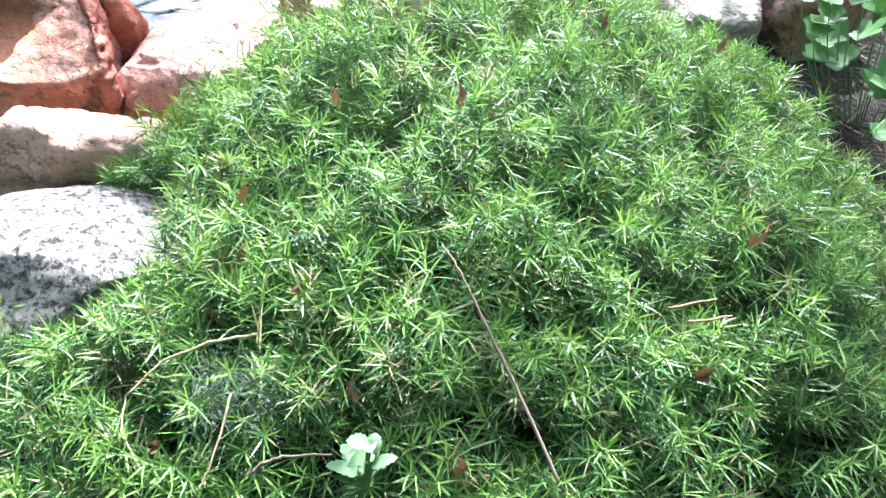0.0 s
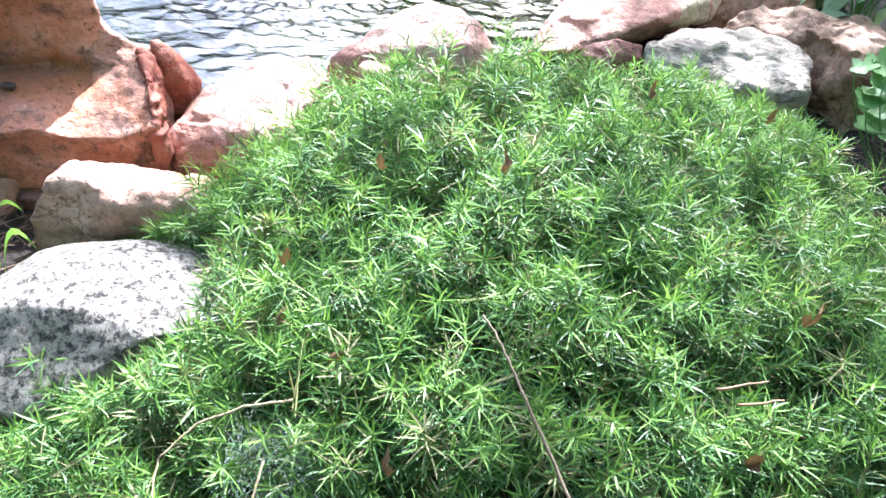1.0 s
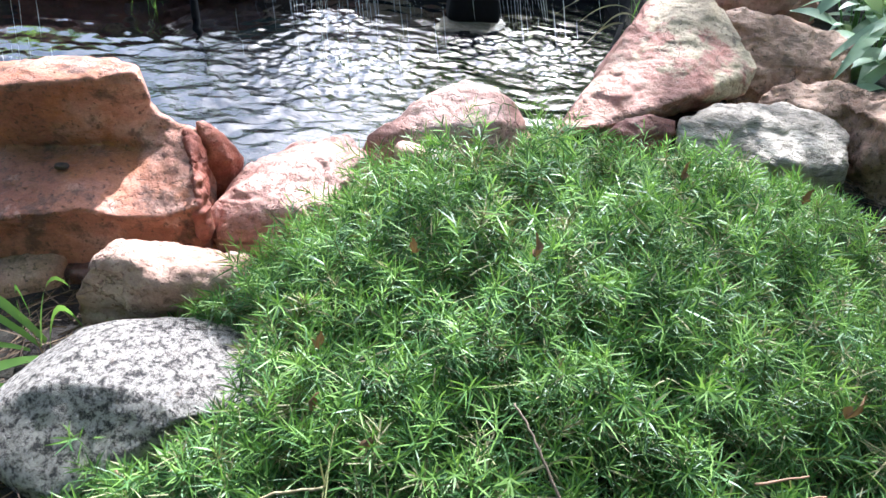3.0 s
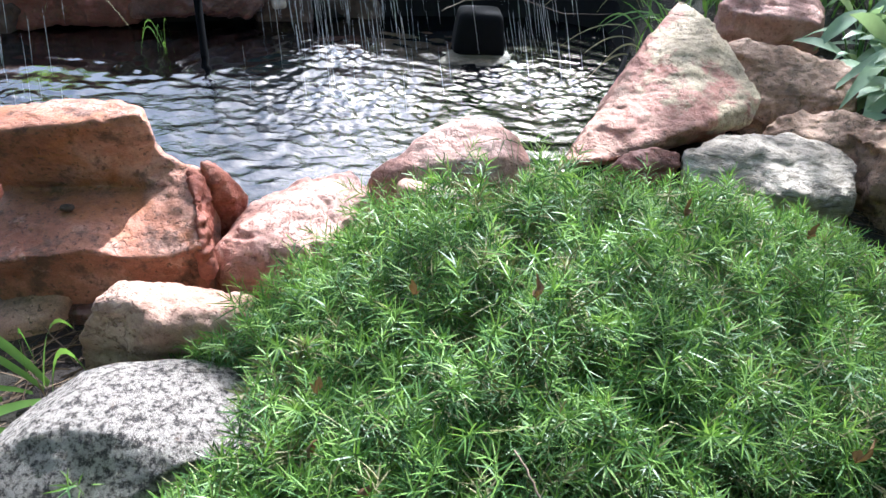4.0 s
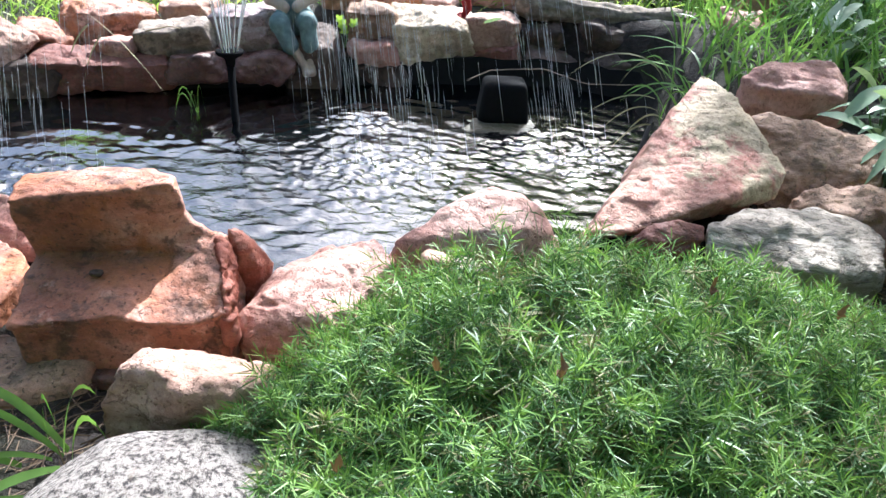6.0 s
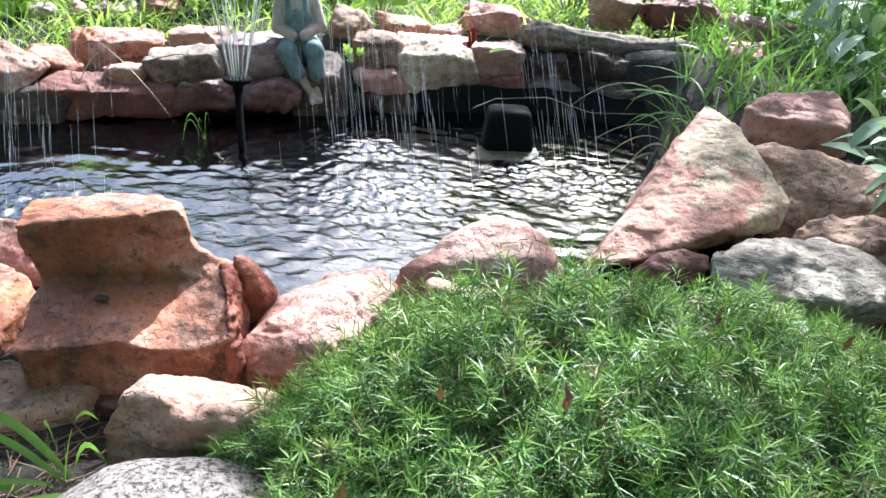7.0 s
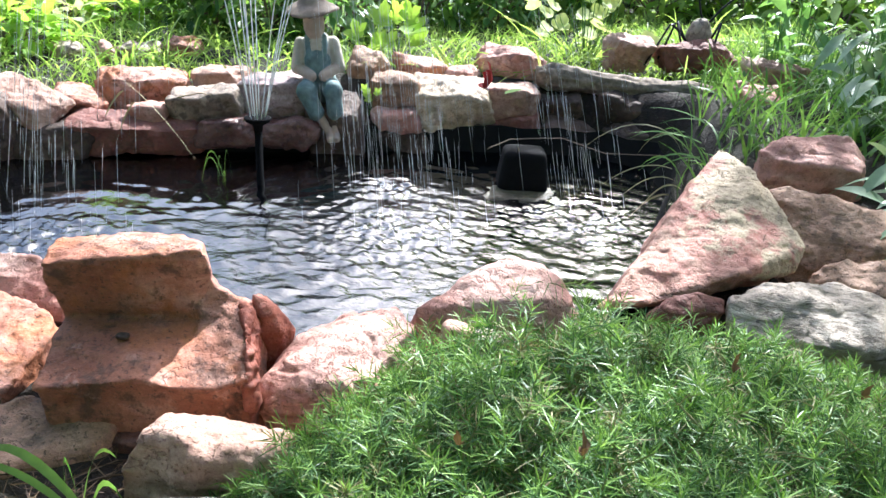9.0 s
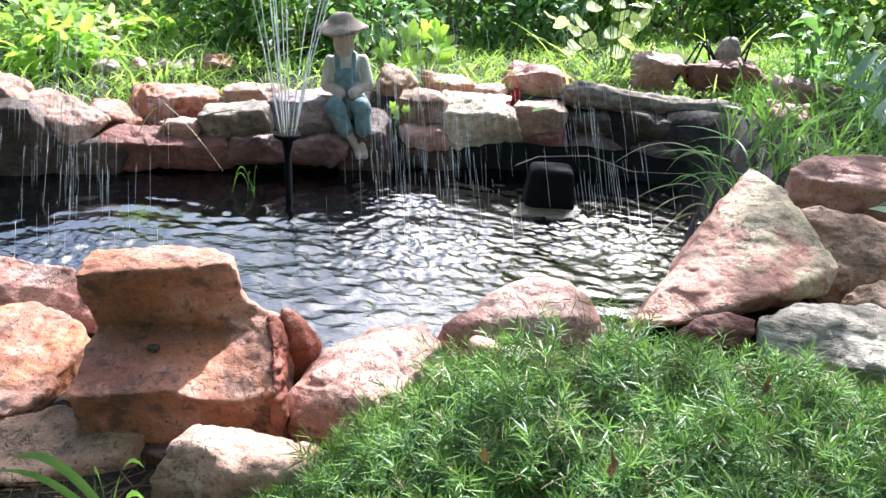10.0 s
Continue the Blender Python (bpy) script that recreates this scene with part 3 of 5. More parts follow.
rock("granite_boulder", "rounded grey granite boulder with dark speckles", GRANITE, (-0.422, 0.615, 0.04), (0.345, 0.245, 0.175), (0, 3, 22), 31, power=2.5, facets=4, rough=0.007, sub=6, group=EDGE)
block("orange_boulder", "orange sandstone boulder with a flat sloping face", ORANGE, 41,
      [(-1.22, 1.085, 0.055), (-1.119, 1.087, 0.084), (-1.03, 1.065, 0.094), (-0.948, 1.037, 0.095), (-0.928, 1.017, 0.091), (-0.886, 0.857, 0.066), (-0.92, 0.807, 0.056), (-1.1, 0.77, 0.04), (-1.25, 0.9, 0.05),
       (-0.94, 0.97, -0.02), (-0.9, 0.87, -0.02), (-1.15, 0.8, -0.03), (-0.95, 1.07, -0.08), (-1.25, 1.08, -0.08)], voxel=0.0045, rough=0.007, soften=1, group=EDGE)
block("red_slab", "worn reddish brown stone slab lying on the bank", BROWN, 51,
      [(-0.95, 0.8, 0.05), (-0.833, 0.86, 0.07), (-0.684, 0.86, 0.06), (-0.69, 0.81, 0.045), (-0.8, 0.7, 0.045), (-0.95, 0.68, 0.05), (-0.95, 0.68, 0.0), (-0.68, 0.8, 0.0), (-0.7, 0.9, 0.0), (-0.95, 0.85, 0.0)], group=EDGE)
block("red_slab", "dark red sandstone slab under the stepped boulder", WET_RED, 53,
      [(-0.76, 0.8, 0.04), (-0.5, 0.88, 0.04), (-0.5, 1.05, 0.05), (-0.8, 1.0, 0.05), (-0.76, 0.8, 0.0), (-0.5, 0.88, 0.0), (-0.5, 1.07, -0.05), (-0.82, 1.05, -0.05)], group=EDGE)
block("pink_boulder", "pinkish sandstone boulder at the water", PINK, 61,
      [(-1.42, 1.22, 0.085), (-1.15, 1.23, 0.09), (-1.03, 1.2, 0.07), (-1.0, 1.15, 0.02), (-1.42, 1.13, 0.05), (-1.0, 1.25, -0.1), (-1.42, 1.28, -0.1), (-1.0, 1.1, -0.1), (-1.42, 1.1, -0.05)], group=EDGE)
block("pale_orange_boulder", "pale orange sandstone boulder in full sun", PINK, 71,
      [(-0.492, 0.95, 0.095), (-0.472, 0.995, 0.136), (-0.505, 1.12, 0.09), (-0.43, 1.2, 0.118), (-0.35, 1.2, 0.148), (-0.295, 1.12, 0.158), (-0.32, 1.0, 0.13), (-0.4, 0.963, 0.122), (-0.445, 0.932, 0.06), (-0.487, 0.945, 0.02),
       (-0.35, 0.94, 0.05), (-0.28, 1.22, 0.0), (-0.5, 1.17, 0.0), (-0.28, 1.0, 0.02)], voxel=0.004, rough=0.01, soften=1, group=EDGE)
block("pink_hump", "rounded pink sandstone boulder rising from the shrub", PINK, 81,
      [(-0.315, 1.2, 0.15), (-0.25, 1.275, 0.187), (-0.172, 1.34, 0.222), (-0.131, 1.35, 0.214), (-0.072, 1.32, 0.195), (-0.04, 1.28, 0.172), (-0.025, 1.24, 0.12), (-0.02, 1.22, 0.03), (-0.28, 1.15, 0.05), (-0.38, 1.25, 0.0), (-0.01, 1.4, 0.0),
       (-0.25, 1.4, 0.05), (-0.09, 1.25, 0.19)], soften=4, group=EDGE)
rock("tan_cobble", "small tan cobble at the edge of the shrub", TAN, (-0.2, 1.045, 0.195), (0.055, 0.05, 0.06), (0, 0, 10), 91, sub=4, group=EDGE)
rock("grey_cobble", "small grey cobble at the edge of the shrub", GREY, (-0.155, 1.045, 0.19), (0.045, 0.05, 0.06), (0, 0, 40), 92, sub=4, group=EDGE)
block("pointed_slab", "large pointed pink stone slab with grey lichen, leaning", LICHEN, 5,
      [(0.018, 1.425, 0.114), (0.025, 1.42, 0.1), (0.07, 1.415, 0.132), (0.11, 1.405, 0.133), (0.165, 1.435, 0.168), (0.262, 1.475, 0.198), (0.376, 1.58, 0.178), (0.395, 1.62, 0.216), (0.217, 1.89, 0.332), (0.24, 1.9, 0.33), (0.302, 1.82, 0.306),
       (0.0, 1.56, 0.02), (0.17, 1.49, 0.11), (0.34, 1.66, 0.1), (0.3, 1.92, 0.08), (0.1, 1.85, 0.05)], rough=0.007, soften=1, voxel=0.0045, group=EDGE)
block("brown_boulder", "rounded brown boulder behind the pointed slab", BROWN, 101,
      [(0.339, 1.85, 0.258), (0.385, 1.85, 0.274), (0.459, 1.83, 0.264), (0.584, 1.85, 0.257), (0.64, 1.8, 0.235), (0.62, 1.72, 0.18), (0.425, 1.7, 0.13), (0.38, 1.75, 0.2), (0.5, 1.745, 0.205), (0.4, 1.68, 0.03), (0.62, 1.7, 0.03),
       (0.65, 1.9, 0.03), (0.35, 1.92, 0.03)], soften=5, rough=0.009, group=EDGE)
block("pink_block", "pale pink square block of stone in the grass", PINK, 111,
      [(0.347, 2.1, 0.284), (0.42, 2.17, 0.318), (0.585, 2.22, 0.318), (0.64, 2.2, 0.27), (0.62, 2.1, 0.2), (0.6, 2.09, 0.262), (0.368, 2.08, 0.204), (0.395, 2.068, 0.272), (0.37, 2.08, 0.13), (0.62, 2.1, 0.13), (0.65, 2.25, 0.13), (0.38, 2.25, 0.13)],
      rough=0.008, group=EDGE)
block("red_flat_stone", "small flat red sandstone piece", RED, 121,
      [(0.089, 1.38, 0.128), (0.133, 1.42, 0.151), (0.184, 1.43, 0.164), (0.231, 1.42, 0.163), (0.236, 1.4, 0.148), (0.205, 1.38, 0.122), (0.1, 1.37, 0.09), (0.22, 1.4, 0.09), (0.13, 1.46, 0.09), (0.22, 1.46, 0.1)], voxel=0.004, group=EDGE)
block("layered_stone", "pale grey layered stone with a rough flat top", LAYERED, 131,
      [(0.236, 1.4, 0.155), (0.241, 1.42, 0.172), (0.309, 1.5, 0.178), (0.43, 1.535, 0.18), (0.542, 1.55, 0.172), (0.58, 1.5, 0.155), (0.56, 1.42, 0.12), (0.455, 1.36, 0.135), (0.264, 1.35, 0.125), (0.38, 1.44, 0.183), (0.25, 1.36, 0.03),
       (0.56, 1.4, 0.03), (0.57, 1.52, 0.03), (0.28, 1.52, 0.05)], rough=0.009, soften=2, group=EDGE)
block("rusty_stone", "pinkish brown stone between larger boulders", BROWN, 142,
      [(0.4, 1.575, 0.14), (0.415, 1.6, 0.172), (0.489, 1.65, 0.203), (0.577, 1.66, 0.203), (0.65, 1.6, 0.2), (0.62, 1.53, 0.13), (0.5, 1.56, 0.168), (0.42, 1.57, 0.05), (0.62, 1.55, 0.05), (0.65, 1.7, 0.05), (0.42, 1.7, 0.05)], soften=2, rough=0.014, group=EDGE)
# ---- stones of the far bank ----
BANK = "stones of the far bank"


def slab(name, label, material, at, size, turn, seed, jag=0.48, soften=1, voxel=0.0066, rough=0.013, group=""):
    """A broken block with uneven corners that fills the given size."""
    chance = np.random.default_rng(3000 + seed)
    q = np.array([(sx, sy, sz) for sx in (-1, 1) for sy in (-1, 1) for sz in (-1, 1)], float)
    q = q * chance.uniform(1 - jag, 1, q.shape)
    m = chance.uniform(-1, 1, (7, 3)) * (0.75, 0.7, 0.6)
    m[np.arange(7), np.arange(7) % 3] = np.where(np.arange(7) < 4, 1, -1) * chance.uniform(0.92, 1.06, 7)
    m[5] = (0.1, -1.02, 0.75)
    q = np.concatenate((q, m))
    q = (q - (q.max(0) + q.min(0)) / 2) / ((q.max(0) - q.min(0)) / 2)
    corners = [tuple(p) for p in q]
    ob = block(name, label, material, seed, [tuple(p * s / 2 for p, s in zip(q, size)) for q in corners], voxel, rough, soften, group)
    ob.matrix_world = pose(*at, *turn) @ Matrix.Translation(ob.location)
    return ob


def bank_stone(label, material, at, wide, high, seed, deep=0.17, roll=0, power=0, name="bank_stone", turn=15.6):
    """A stone of the bank, whose front stands at the given place."""
    label = label + " in the bank wall" if len(label.split()) < 4 else label
    a, chance = radians(turn), np.random.default_rng(seed)
    slab(name, label, material, (at[0] - math.sin(a) * deep * 0.42, at[1] + math.cos(a) * deep * 0.42, at[2]), (wide * 1.12, deep, high * 1.14),
         (3 + chance.normal() * 6, roll + chance.normal() * 3, turn + chance.normal() * 9), seed, group=BANK)


slab("rusty_boulder", "rough rusty brown boulder at the bank", BROWN, (0.68, 1.56, 0.1), (0.24, 0.24, 0.22), (0, 0, 30), 141, 0.3, 2, rough=0.025, group=EDGE)
bank_stone("tan stone slab tilted towards the water", TAN, (-1.88, 1.96, 0.165), 0.28, 0.085, 201, 0.18, 20)
# the next two are mostly out of view, added to blacken the water's reflection
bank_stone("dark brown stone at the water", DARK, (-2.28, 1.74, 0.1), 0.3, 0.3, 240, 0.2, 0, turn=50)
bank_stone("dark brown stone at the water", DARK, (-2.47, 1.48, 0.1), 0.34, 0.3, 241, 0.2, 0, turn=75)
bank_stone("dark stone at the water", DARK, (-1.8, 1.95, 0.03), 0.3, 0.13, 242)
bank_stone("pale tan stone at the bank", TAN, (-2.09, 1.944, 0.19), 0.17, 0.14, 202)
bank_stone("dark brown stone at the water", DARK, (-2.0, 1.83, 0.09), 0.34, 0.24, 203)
bank_stone("pale orange stone", ORANGE, (-1.78, 2.104, 0.12), 0.165, 0.115, 204)
bank_stone("orange stone with a sunlit flat top", ORANGE, (-1.657, 2.273, 0.16), 0.3, 0.126, 205, 0.22)
bank_stone("long dark red slab above the water", RED, (-1.566, 2.071, 0.072), 0.45, 0.1, 206, 0.2)
bank_stone("grey brown rough stone", GREY, (-1.378, 2.217, 0.155), 0.24, 0.1, 207)
bank_stone("small pink stone", PINK, (-1.54, 2.151, 0.126), 0.115, 0.06, 208, 0.1)
bank_stone("tan brown stone", TAN, (-1.423, 2.391, 0.2), 0.19, 0.095, 209)
bank_stone("dark red stone above the water", WET_RED, (-1.284, 2.2, 0.078), 0.2, 0.11, 210)
bank_stone("dark red stone above the water", WET_RED, (-1.112, 2.291, 0.075), 0.224, 0.09, 211)
bank_stone("mauve stone with a pale top", MAUVE, (-1.203, 2.349, 0.178), 0.246, 0.14, 212, 0.2)
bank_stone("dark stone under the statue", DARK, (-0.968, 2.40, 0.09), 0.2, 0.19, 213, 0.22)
bank_stone("brown stone block on the bank", BROWN, (-0.956, 2.678, 0.21), 0.15, 0.18, 214)
bank_stone("brown flat stone block", BROWN, (-0.811, 2.563, 0.2), 0.172, 0.105, 215)
bank_stone("flat orange stone", ORANGE, (-0.777, 2.78, 0.23), 0.216, 0.09, 216)
bank_stone("flat pink stone", PINK, (-0.636, 2.819, 0.226), 0.14, 0.07, 217)
bank_stone("large cream stone with a rounded front", CREAM, (-0.605, 2.62, 0.168), 0.3, 0.16, 218, 0.24)
bank_stone("greyish tan stone", TAN, (-0.432, 2.731, 0.162), 0.23, 0.126, 219)
bank_stone("pale pink stone near the water", PINK, (-0.784, 2.497, 0.115), 0.17, 0.072, 220)
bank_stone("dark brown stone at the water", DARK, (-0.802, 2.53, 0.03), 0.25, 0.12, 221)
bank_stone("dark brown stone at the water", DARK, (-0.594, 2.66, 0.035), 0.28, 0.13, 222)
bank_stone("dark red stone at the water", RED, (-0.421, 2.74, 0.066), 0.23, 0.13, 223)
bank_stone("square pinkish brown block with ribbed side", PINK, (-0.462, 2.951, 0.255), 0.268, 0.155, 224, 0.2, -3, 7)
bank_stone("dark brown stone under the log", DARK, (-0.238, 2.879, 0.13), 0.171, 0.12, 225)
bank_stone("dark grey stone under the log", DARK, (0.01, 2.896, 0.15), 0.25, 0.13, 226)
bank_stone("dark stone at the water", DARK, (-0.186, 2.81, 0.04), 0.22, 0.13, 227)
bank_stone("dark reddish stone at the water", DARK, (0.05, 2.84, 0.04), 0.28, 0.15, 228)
bank_stone("pinkish tan stone behind the log", TAN, (-0.01, 3.2, 0.315), 0.19, 0.12, 229)
bank_stone("red brown stone block behind the log", RED, (0.25, 3.275, 0.315), 0.32, 0.13, 230, 0.16, -4, 7)
bank_stone("tan stone in the grass", TAN, (0.523, 3.04, 0.315), 0.214, 0.11, 231)
bank_stone("pinkish stone in the grass", PINK, (0.464, 2.816, 0.25), 0.153, 0.09, 232)
bank_stone("grey stone lying in the grass", GREY, (-2.206, 2.587, 0.19), 0.13, 0.07, 233, 0.1)
bank_stone("tan stone lying in the grass", TAN, (-2.025, 2.586, 0.2), 0.092, 0.09, 234, 0.1)
bank_stone("grey stone lying in the grass", GREY, (-1.934, 2.663, 0.21), 0.163, 0.09, 235, 0.12)
bank_stone("orange brown stone lying in the grass", ORANGE, (-1.755, 2.713, 0.22), 0.139, 0.1, 236, 0.12)


def build_log():
    bm = bmesh.new()
    chance = np.random.default_rng(5)
    pts = [Vector((-0.35 + 0.7 * i / 14, 0.006 * math.sin(i * 0.8), 0.004 * math.sin(i * 0.55 + 1))) for i in range(15)]
    tube(bm, pts, [0.025] + [0.046 - 0.0012 * i + 0.005 * math.sin(i * 1.3) for i in range(13)] + [0.024], 18)
    bmesh.ops.subdivide_edges(bm, edges=bm.edges[:], cuts=1, use_grid_fill=True)
    V = np.array([v.co[:] for v in bm.verts])
    d = 0.011 * lattice(V * (1, 6, 6), 9, 3) + 0.008 * lattice(V * (1, 5, 5), 26, 4)
    for v, k in zip(bm.verts, d):
        r = Vector((0, v.co.y, v.co.z))
        v.co += r.normalized() * k
    ob = new("driftwood_log", from_bm("driftwood_log", bm, BARK))
    ob.matrix_world = pose(-0.02, 2.99, 0.238, 0, 3, 13)
    tagged(ob, "grey weathered driftwood log lying on the bank stones", "log")


build_log()


# ---- statue ----
def build_statue():
    """Weathered garden figure that sits on the bank, legs hanging down: rounded limbs melted into one cast, painted by limb."""
    bm, limbs = bmesh.new(), []

    def blob(a, b, ra, rb, slot):
        a, b = Vector(a), Vector(b)
        rot = (b - a).to_track_quat('Z', 'Y').to_matrix().to_4x4()
        made = bmesh.ops.create_uvsphere(bm, u_segments=20, v_segments=14, radius=1)["verts"]
        for v in made:
            up = v.co.z
            r = ra + (rb - ra) * (up * 0.5 + 0.5)
            v.co = a + (rot @ Vector((v.co.x * r, v.co.y * r, up * r + ((b - a).length if up > 0 else 0))))
        limbs.append((np.array(a), np.array(b), ra, rb, slot))
    skin, shirt, blue, hat = 0, 1, 2, 3
    blob((0, 0.03, 0.0), (0, 0.032, 0.13), 0.064, 0.052, shirt)             # trunk
    blob((0, 0.012, 0.005), (0, 0.008, 0.085), 0.06, 0.046, blue)           # bib
    blob((0, 0.03, -0.015), (0, 0.03, 0.01), 0.068, 0.064, blue)            # hips
    blob((0, 0.03, 0.14), (0, 0.02, 0.165), 0.034, 0.026, shirt)            # collar
    blob((0, 0.022, 0.16), (0, 0.012, 0.19), 0.023, 0.022, skin)            # neck
    blob((-0.004, 0.0, 0.195), (-0.004, 0.0, 0.225), 0.036, 0.043, skin)    # head
    for s in (-1, 1):
        blob((s * 0.03, -0.032, 0.095), (s * 0.034, 0.0, 0.165), 0.01, 0.009, blue)       # strap
        blob((s * 0.062, 0.03, 0.135), (s * 0.08, 0.002, 0.062), 0.027, 0.023, shirt)     # upper arm
        blob((s * 0.08, 0.0, 0.06), (s * 0.02, -0.06, 0.042), 0.021, 0.016, skin)         # forearm
        blob((s * 0.038, 0.02, -0.01), (s * 0.05 + 0.006, -0.085, -0.005), 0.041, 0.036, blue)    # thigh
        blob((s * 0.05 + 0.006, -0.085, -0.008), (s * 0.036 + 0.022, -0.09, -0.075), 0.035, 0.03, blue)
        blob((s * 0.034 + 0.024, -0.09, -0.075), (s * 0.013 + 0.042, -0.09, -0.14), 0.019, 0.015, skin)
        blob((s * 0.013 + 0.042, -0.085, -0.148), (s * 0.012 + 0.046, -0.112, -0.165), 0.017, 0.013, skin)
    # straw hat: a shallow cone whose brim droops, with some thickness
    rings = ((0.002, 0.306), (0.024, 0.303), (0.042, 0.29), (0.053, 0.275), (0.076, 0.264), (0.099, 0.249), (0.097, 0.241), (0.07, 0.254), (0.045, 0.26), (0.002, 0.26))
    n, rows = 32, []
    for r, z in rings:
        rows.append([bm.verts.new((r * math.cos(2 * math.pi * j / n) - 0.004, 0.002 + r * math.sin(2 * math.pi * j / n), z + 0.09 * r * math.cos(4 * math.pi * j / n + 0.6))) for j in range(n)])
    for u, v in zip(rows, rows[1:]):
        for j in range(n):
            bm.faces.new((u[j], u[(j + 1) % n], v[(j + 1) % n], v[j]))
    bm.faces.new(rows[0])
    bm.faces.new(rows[-1][::-1])
    ob = worn("garden_statue", "", SKIN_PAINT, bm, 17, 0.0045, 0.0015, 1, "")
    for m in (SHIRT_PAINT, BLUE_PAINT, HAT_PAINT):
        ob.data.materials.append(m)
    C = np.array([f.center[:] for f in ob.data.polygons])
    best, slots = np.full(len(C), 1e9), np.zeros(len(C), np.int32)
    for a, b, ra, rb, slot in limbs:
        d = b - a
        k = np.clip((C - a) @ d / (d @ d), 0, 1)
        gap = np.linalg.norm(C - (a + k[:, None] * d), axis=1) - (ra + (rb - ra) * k)
        slots, best = np.where(gap < best, slot, slots), np.minimum(gap, best)
    slots = np.where((C[:, 2] > 0.266) | ((np.hypot(C[:, 0], C[:, 1]) > 0.05) & (C[:, 2] > 0.215)), hat, slots)
    ob.data.polygons.foreach_set("material_index", slots.astype(np.int32))
    ob.matrix_world = pose(-1.052, 2.46, 0.225, 0, -4, 20) @ Matrix.Diagonal((0.9, 0.95, 1, 1))
    tagged(ob, "weathered painted garden statue with straw hat sitting on the bank", "statue")


build_statue()


# ---- fountain ----
NOZZLE = Vector((-1.06, 2.025, 0.21))


def build_fountain():
    base = thing("pond_fountain", (NOZZLE.x, NOZZLE.y, -0.37), "black plastic fountain head on a riser in the pond", "fountain")

    def turned(rings, n=28):
        bm = bmesh.new()
        rows = [[bm.verts.new((r * math.cos(2 * math.pi * j / n), r * math.sin(2 * math.pi * j / n), z)) for j in range(n)] for r, z in rings]
        for u, v in zip(rows, rows[1:]):
            for j in range(n):
                bm.faces.new((u[j], u[(j + 1) % n], v[(j + 1) % n], v[j]))
        bm.faces.new(rows[0][::-1])
        bm.faces.new(rows[-1])
        return bm
    part("riser", from_bm("riser", turned(((0.022, 0), (0.022, 0.03), (0.0115, 0.035), (0.0115, 0.55))), BLACK), base)
    part("head", from_bm("head", turned(((0.013, 0.54), (0.015, 0.558), (0.036, 0.57), (0.04, 0.576), (0.04, 0.581), (0.036, 0.582), (0.01, 0.579))), BLACK), base, "black fountain head disc")
    for k in range(11):
        jet = bmesh.new()
        lean, az = radians((13, 9, 4, 12, 6, 14, 2, 10, 13, 5, 8)[k]), 2 * math.pi * (k * 0.382)
        v0 = math.sqrt(2 * 9.81 * (1.0 + 0.12 * math.sin(k * 2.1)))
        vh, vz = v0 * math.sin(lean), v0 * math.cos(lean)
        start = Vector((0.022 * math.cos(az), 0.022 * math.sin(az), 0.578))
        pts = [start + Vector((vh * s * math.cos(az), vh * s * math.sin(az), vz * s - 4.905 * s * s)) for s in np.linspace(0, 0.42, 26)]
        tube(jet, pts, [0.0013 + 0.0009 * abs(math.sin(i * 1.7 + k)) for i in range(26)], 6)
        part("water_jet", from_bm("water_jet", jet, SPRAY), base, "thin white water jet")


build_fountain()


FALLS = ((-0.69, 2.2, 0.07), (-0.72, 2.22, 0.05), (-0.86, 2.28, 0.05), (-0.52, 2.3, 0.07), (-0.6, 2.26, 0.05), (-0.15, 2.35, 0.07), (-0.05, 2.3, 0.08), (-1.62, 1.72, 0.08), (-1.56, 1.6, 0.06), (-0.5, 1.9, 0.14), (-1.3, 1.5, 0.12))


def build_drops():
    """Water that falls back in strings of long drops."""
    chance = np.random.default_rng(33)
    bm_v, bm_f = [], []
    for k in range(560):
        tx, ty, reach = FALLS[int(chance.integers(len(FALLS)))]
        tx, ty = tx + chance.normal(0, reach), ty + chance.normal(0, reach)
        az, vz = math.atan2(ty - NOZZLE.y, tx - NOZZLE.x), math.sqrt(2 * 9.81 * chance.uniform(0.8, 1.15))
        vh = math.hypot(tx - NOZZLE.x, ty - NOZZLE.y) * 9.81 / (vz + math.sqrt(vz * vz + 2 * 9.81 * 0.21))
        z = chance.uniform(0.01, 0.6)
        s = (vz + math.sqrt(max(vz * vz - 2 * 9.81 * (z - 0.21), 0))) / 9.81
        p = Vector((NOZZLE.x + vh * s * math.cos(az), NOZZLE.y + vh * s * math.sin(az), z))
        d = Vector((vh * math.cos(az), vh * math.sin(az), vz - 9.81 * s)).normalized()
        L, r = chance.uniform(0.05, 0.2), chance.uniform(0.0003, 0.00075)
        a = d.cross(Vector((0, 1, 0.2))).normalized()
        b = d.cross(a)
        o = len(bm_v)
        bm_v.append(p)
        for q, w in ((0.3, 1.0), (0.75, 0.8)):
            bm_v += [p + d * (L * q) + (a * math.cos(2.094 * j) + b * math.sin(2.094 * j)) * r * w for j in range(3)]
        bm_v.append(p + d * L)
        for j in range(3):
            m = (j + 1) % 3
            bm_f += [(o, o + 1 + m, o + 1 + j), (o + 1 + j, o + 1 + m, o + 4 + m, o + 4 + j), (o + 4 + j, o + 4 + m, o + 7)]
    ob = new("falling_water_drops", mesh_of("falling_water_drops", [tuple(v) for v in bm_v], bm_f, SPRAY))
    tagged(ob, "white strings of water drops falling into the pond", "water drops", kind="stuff")


build_drops()


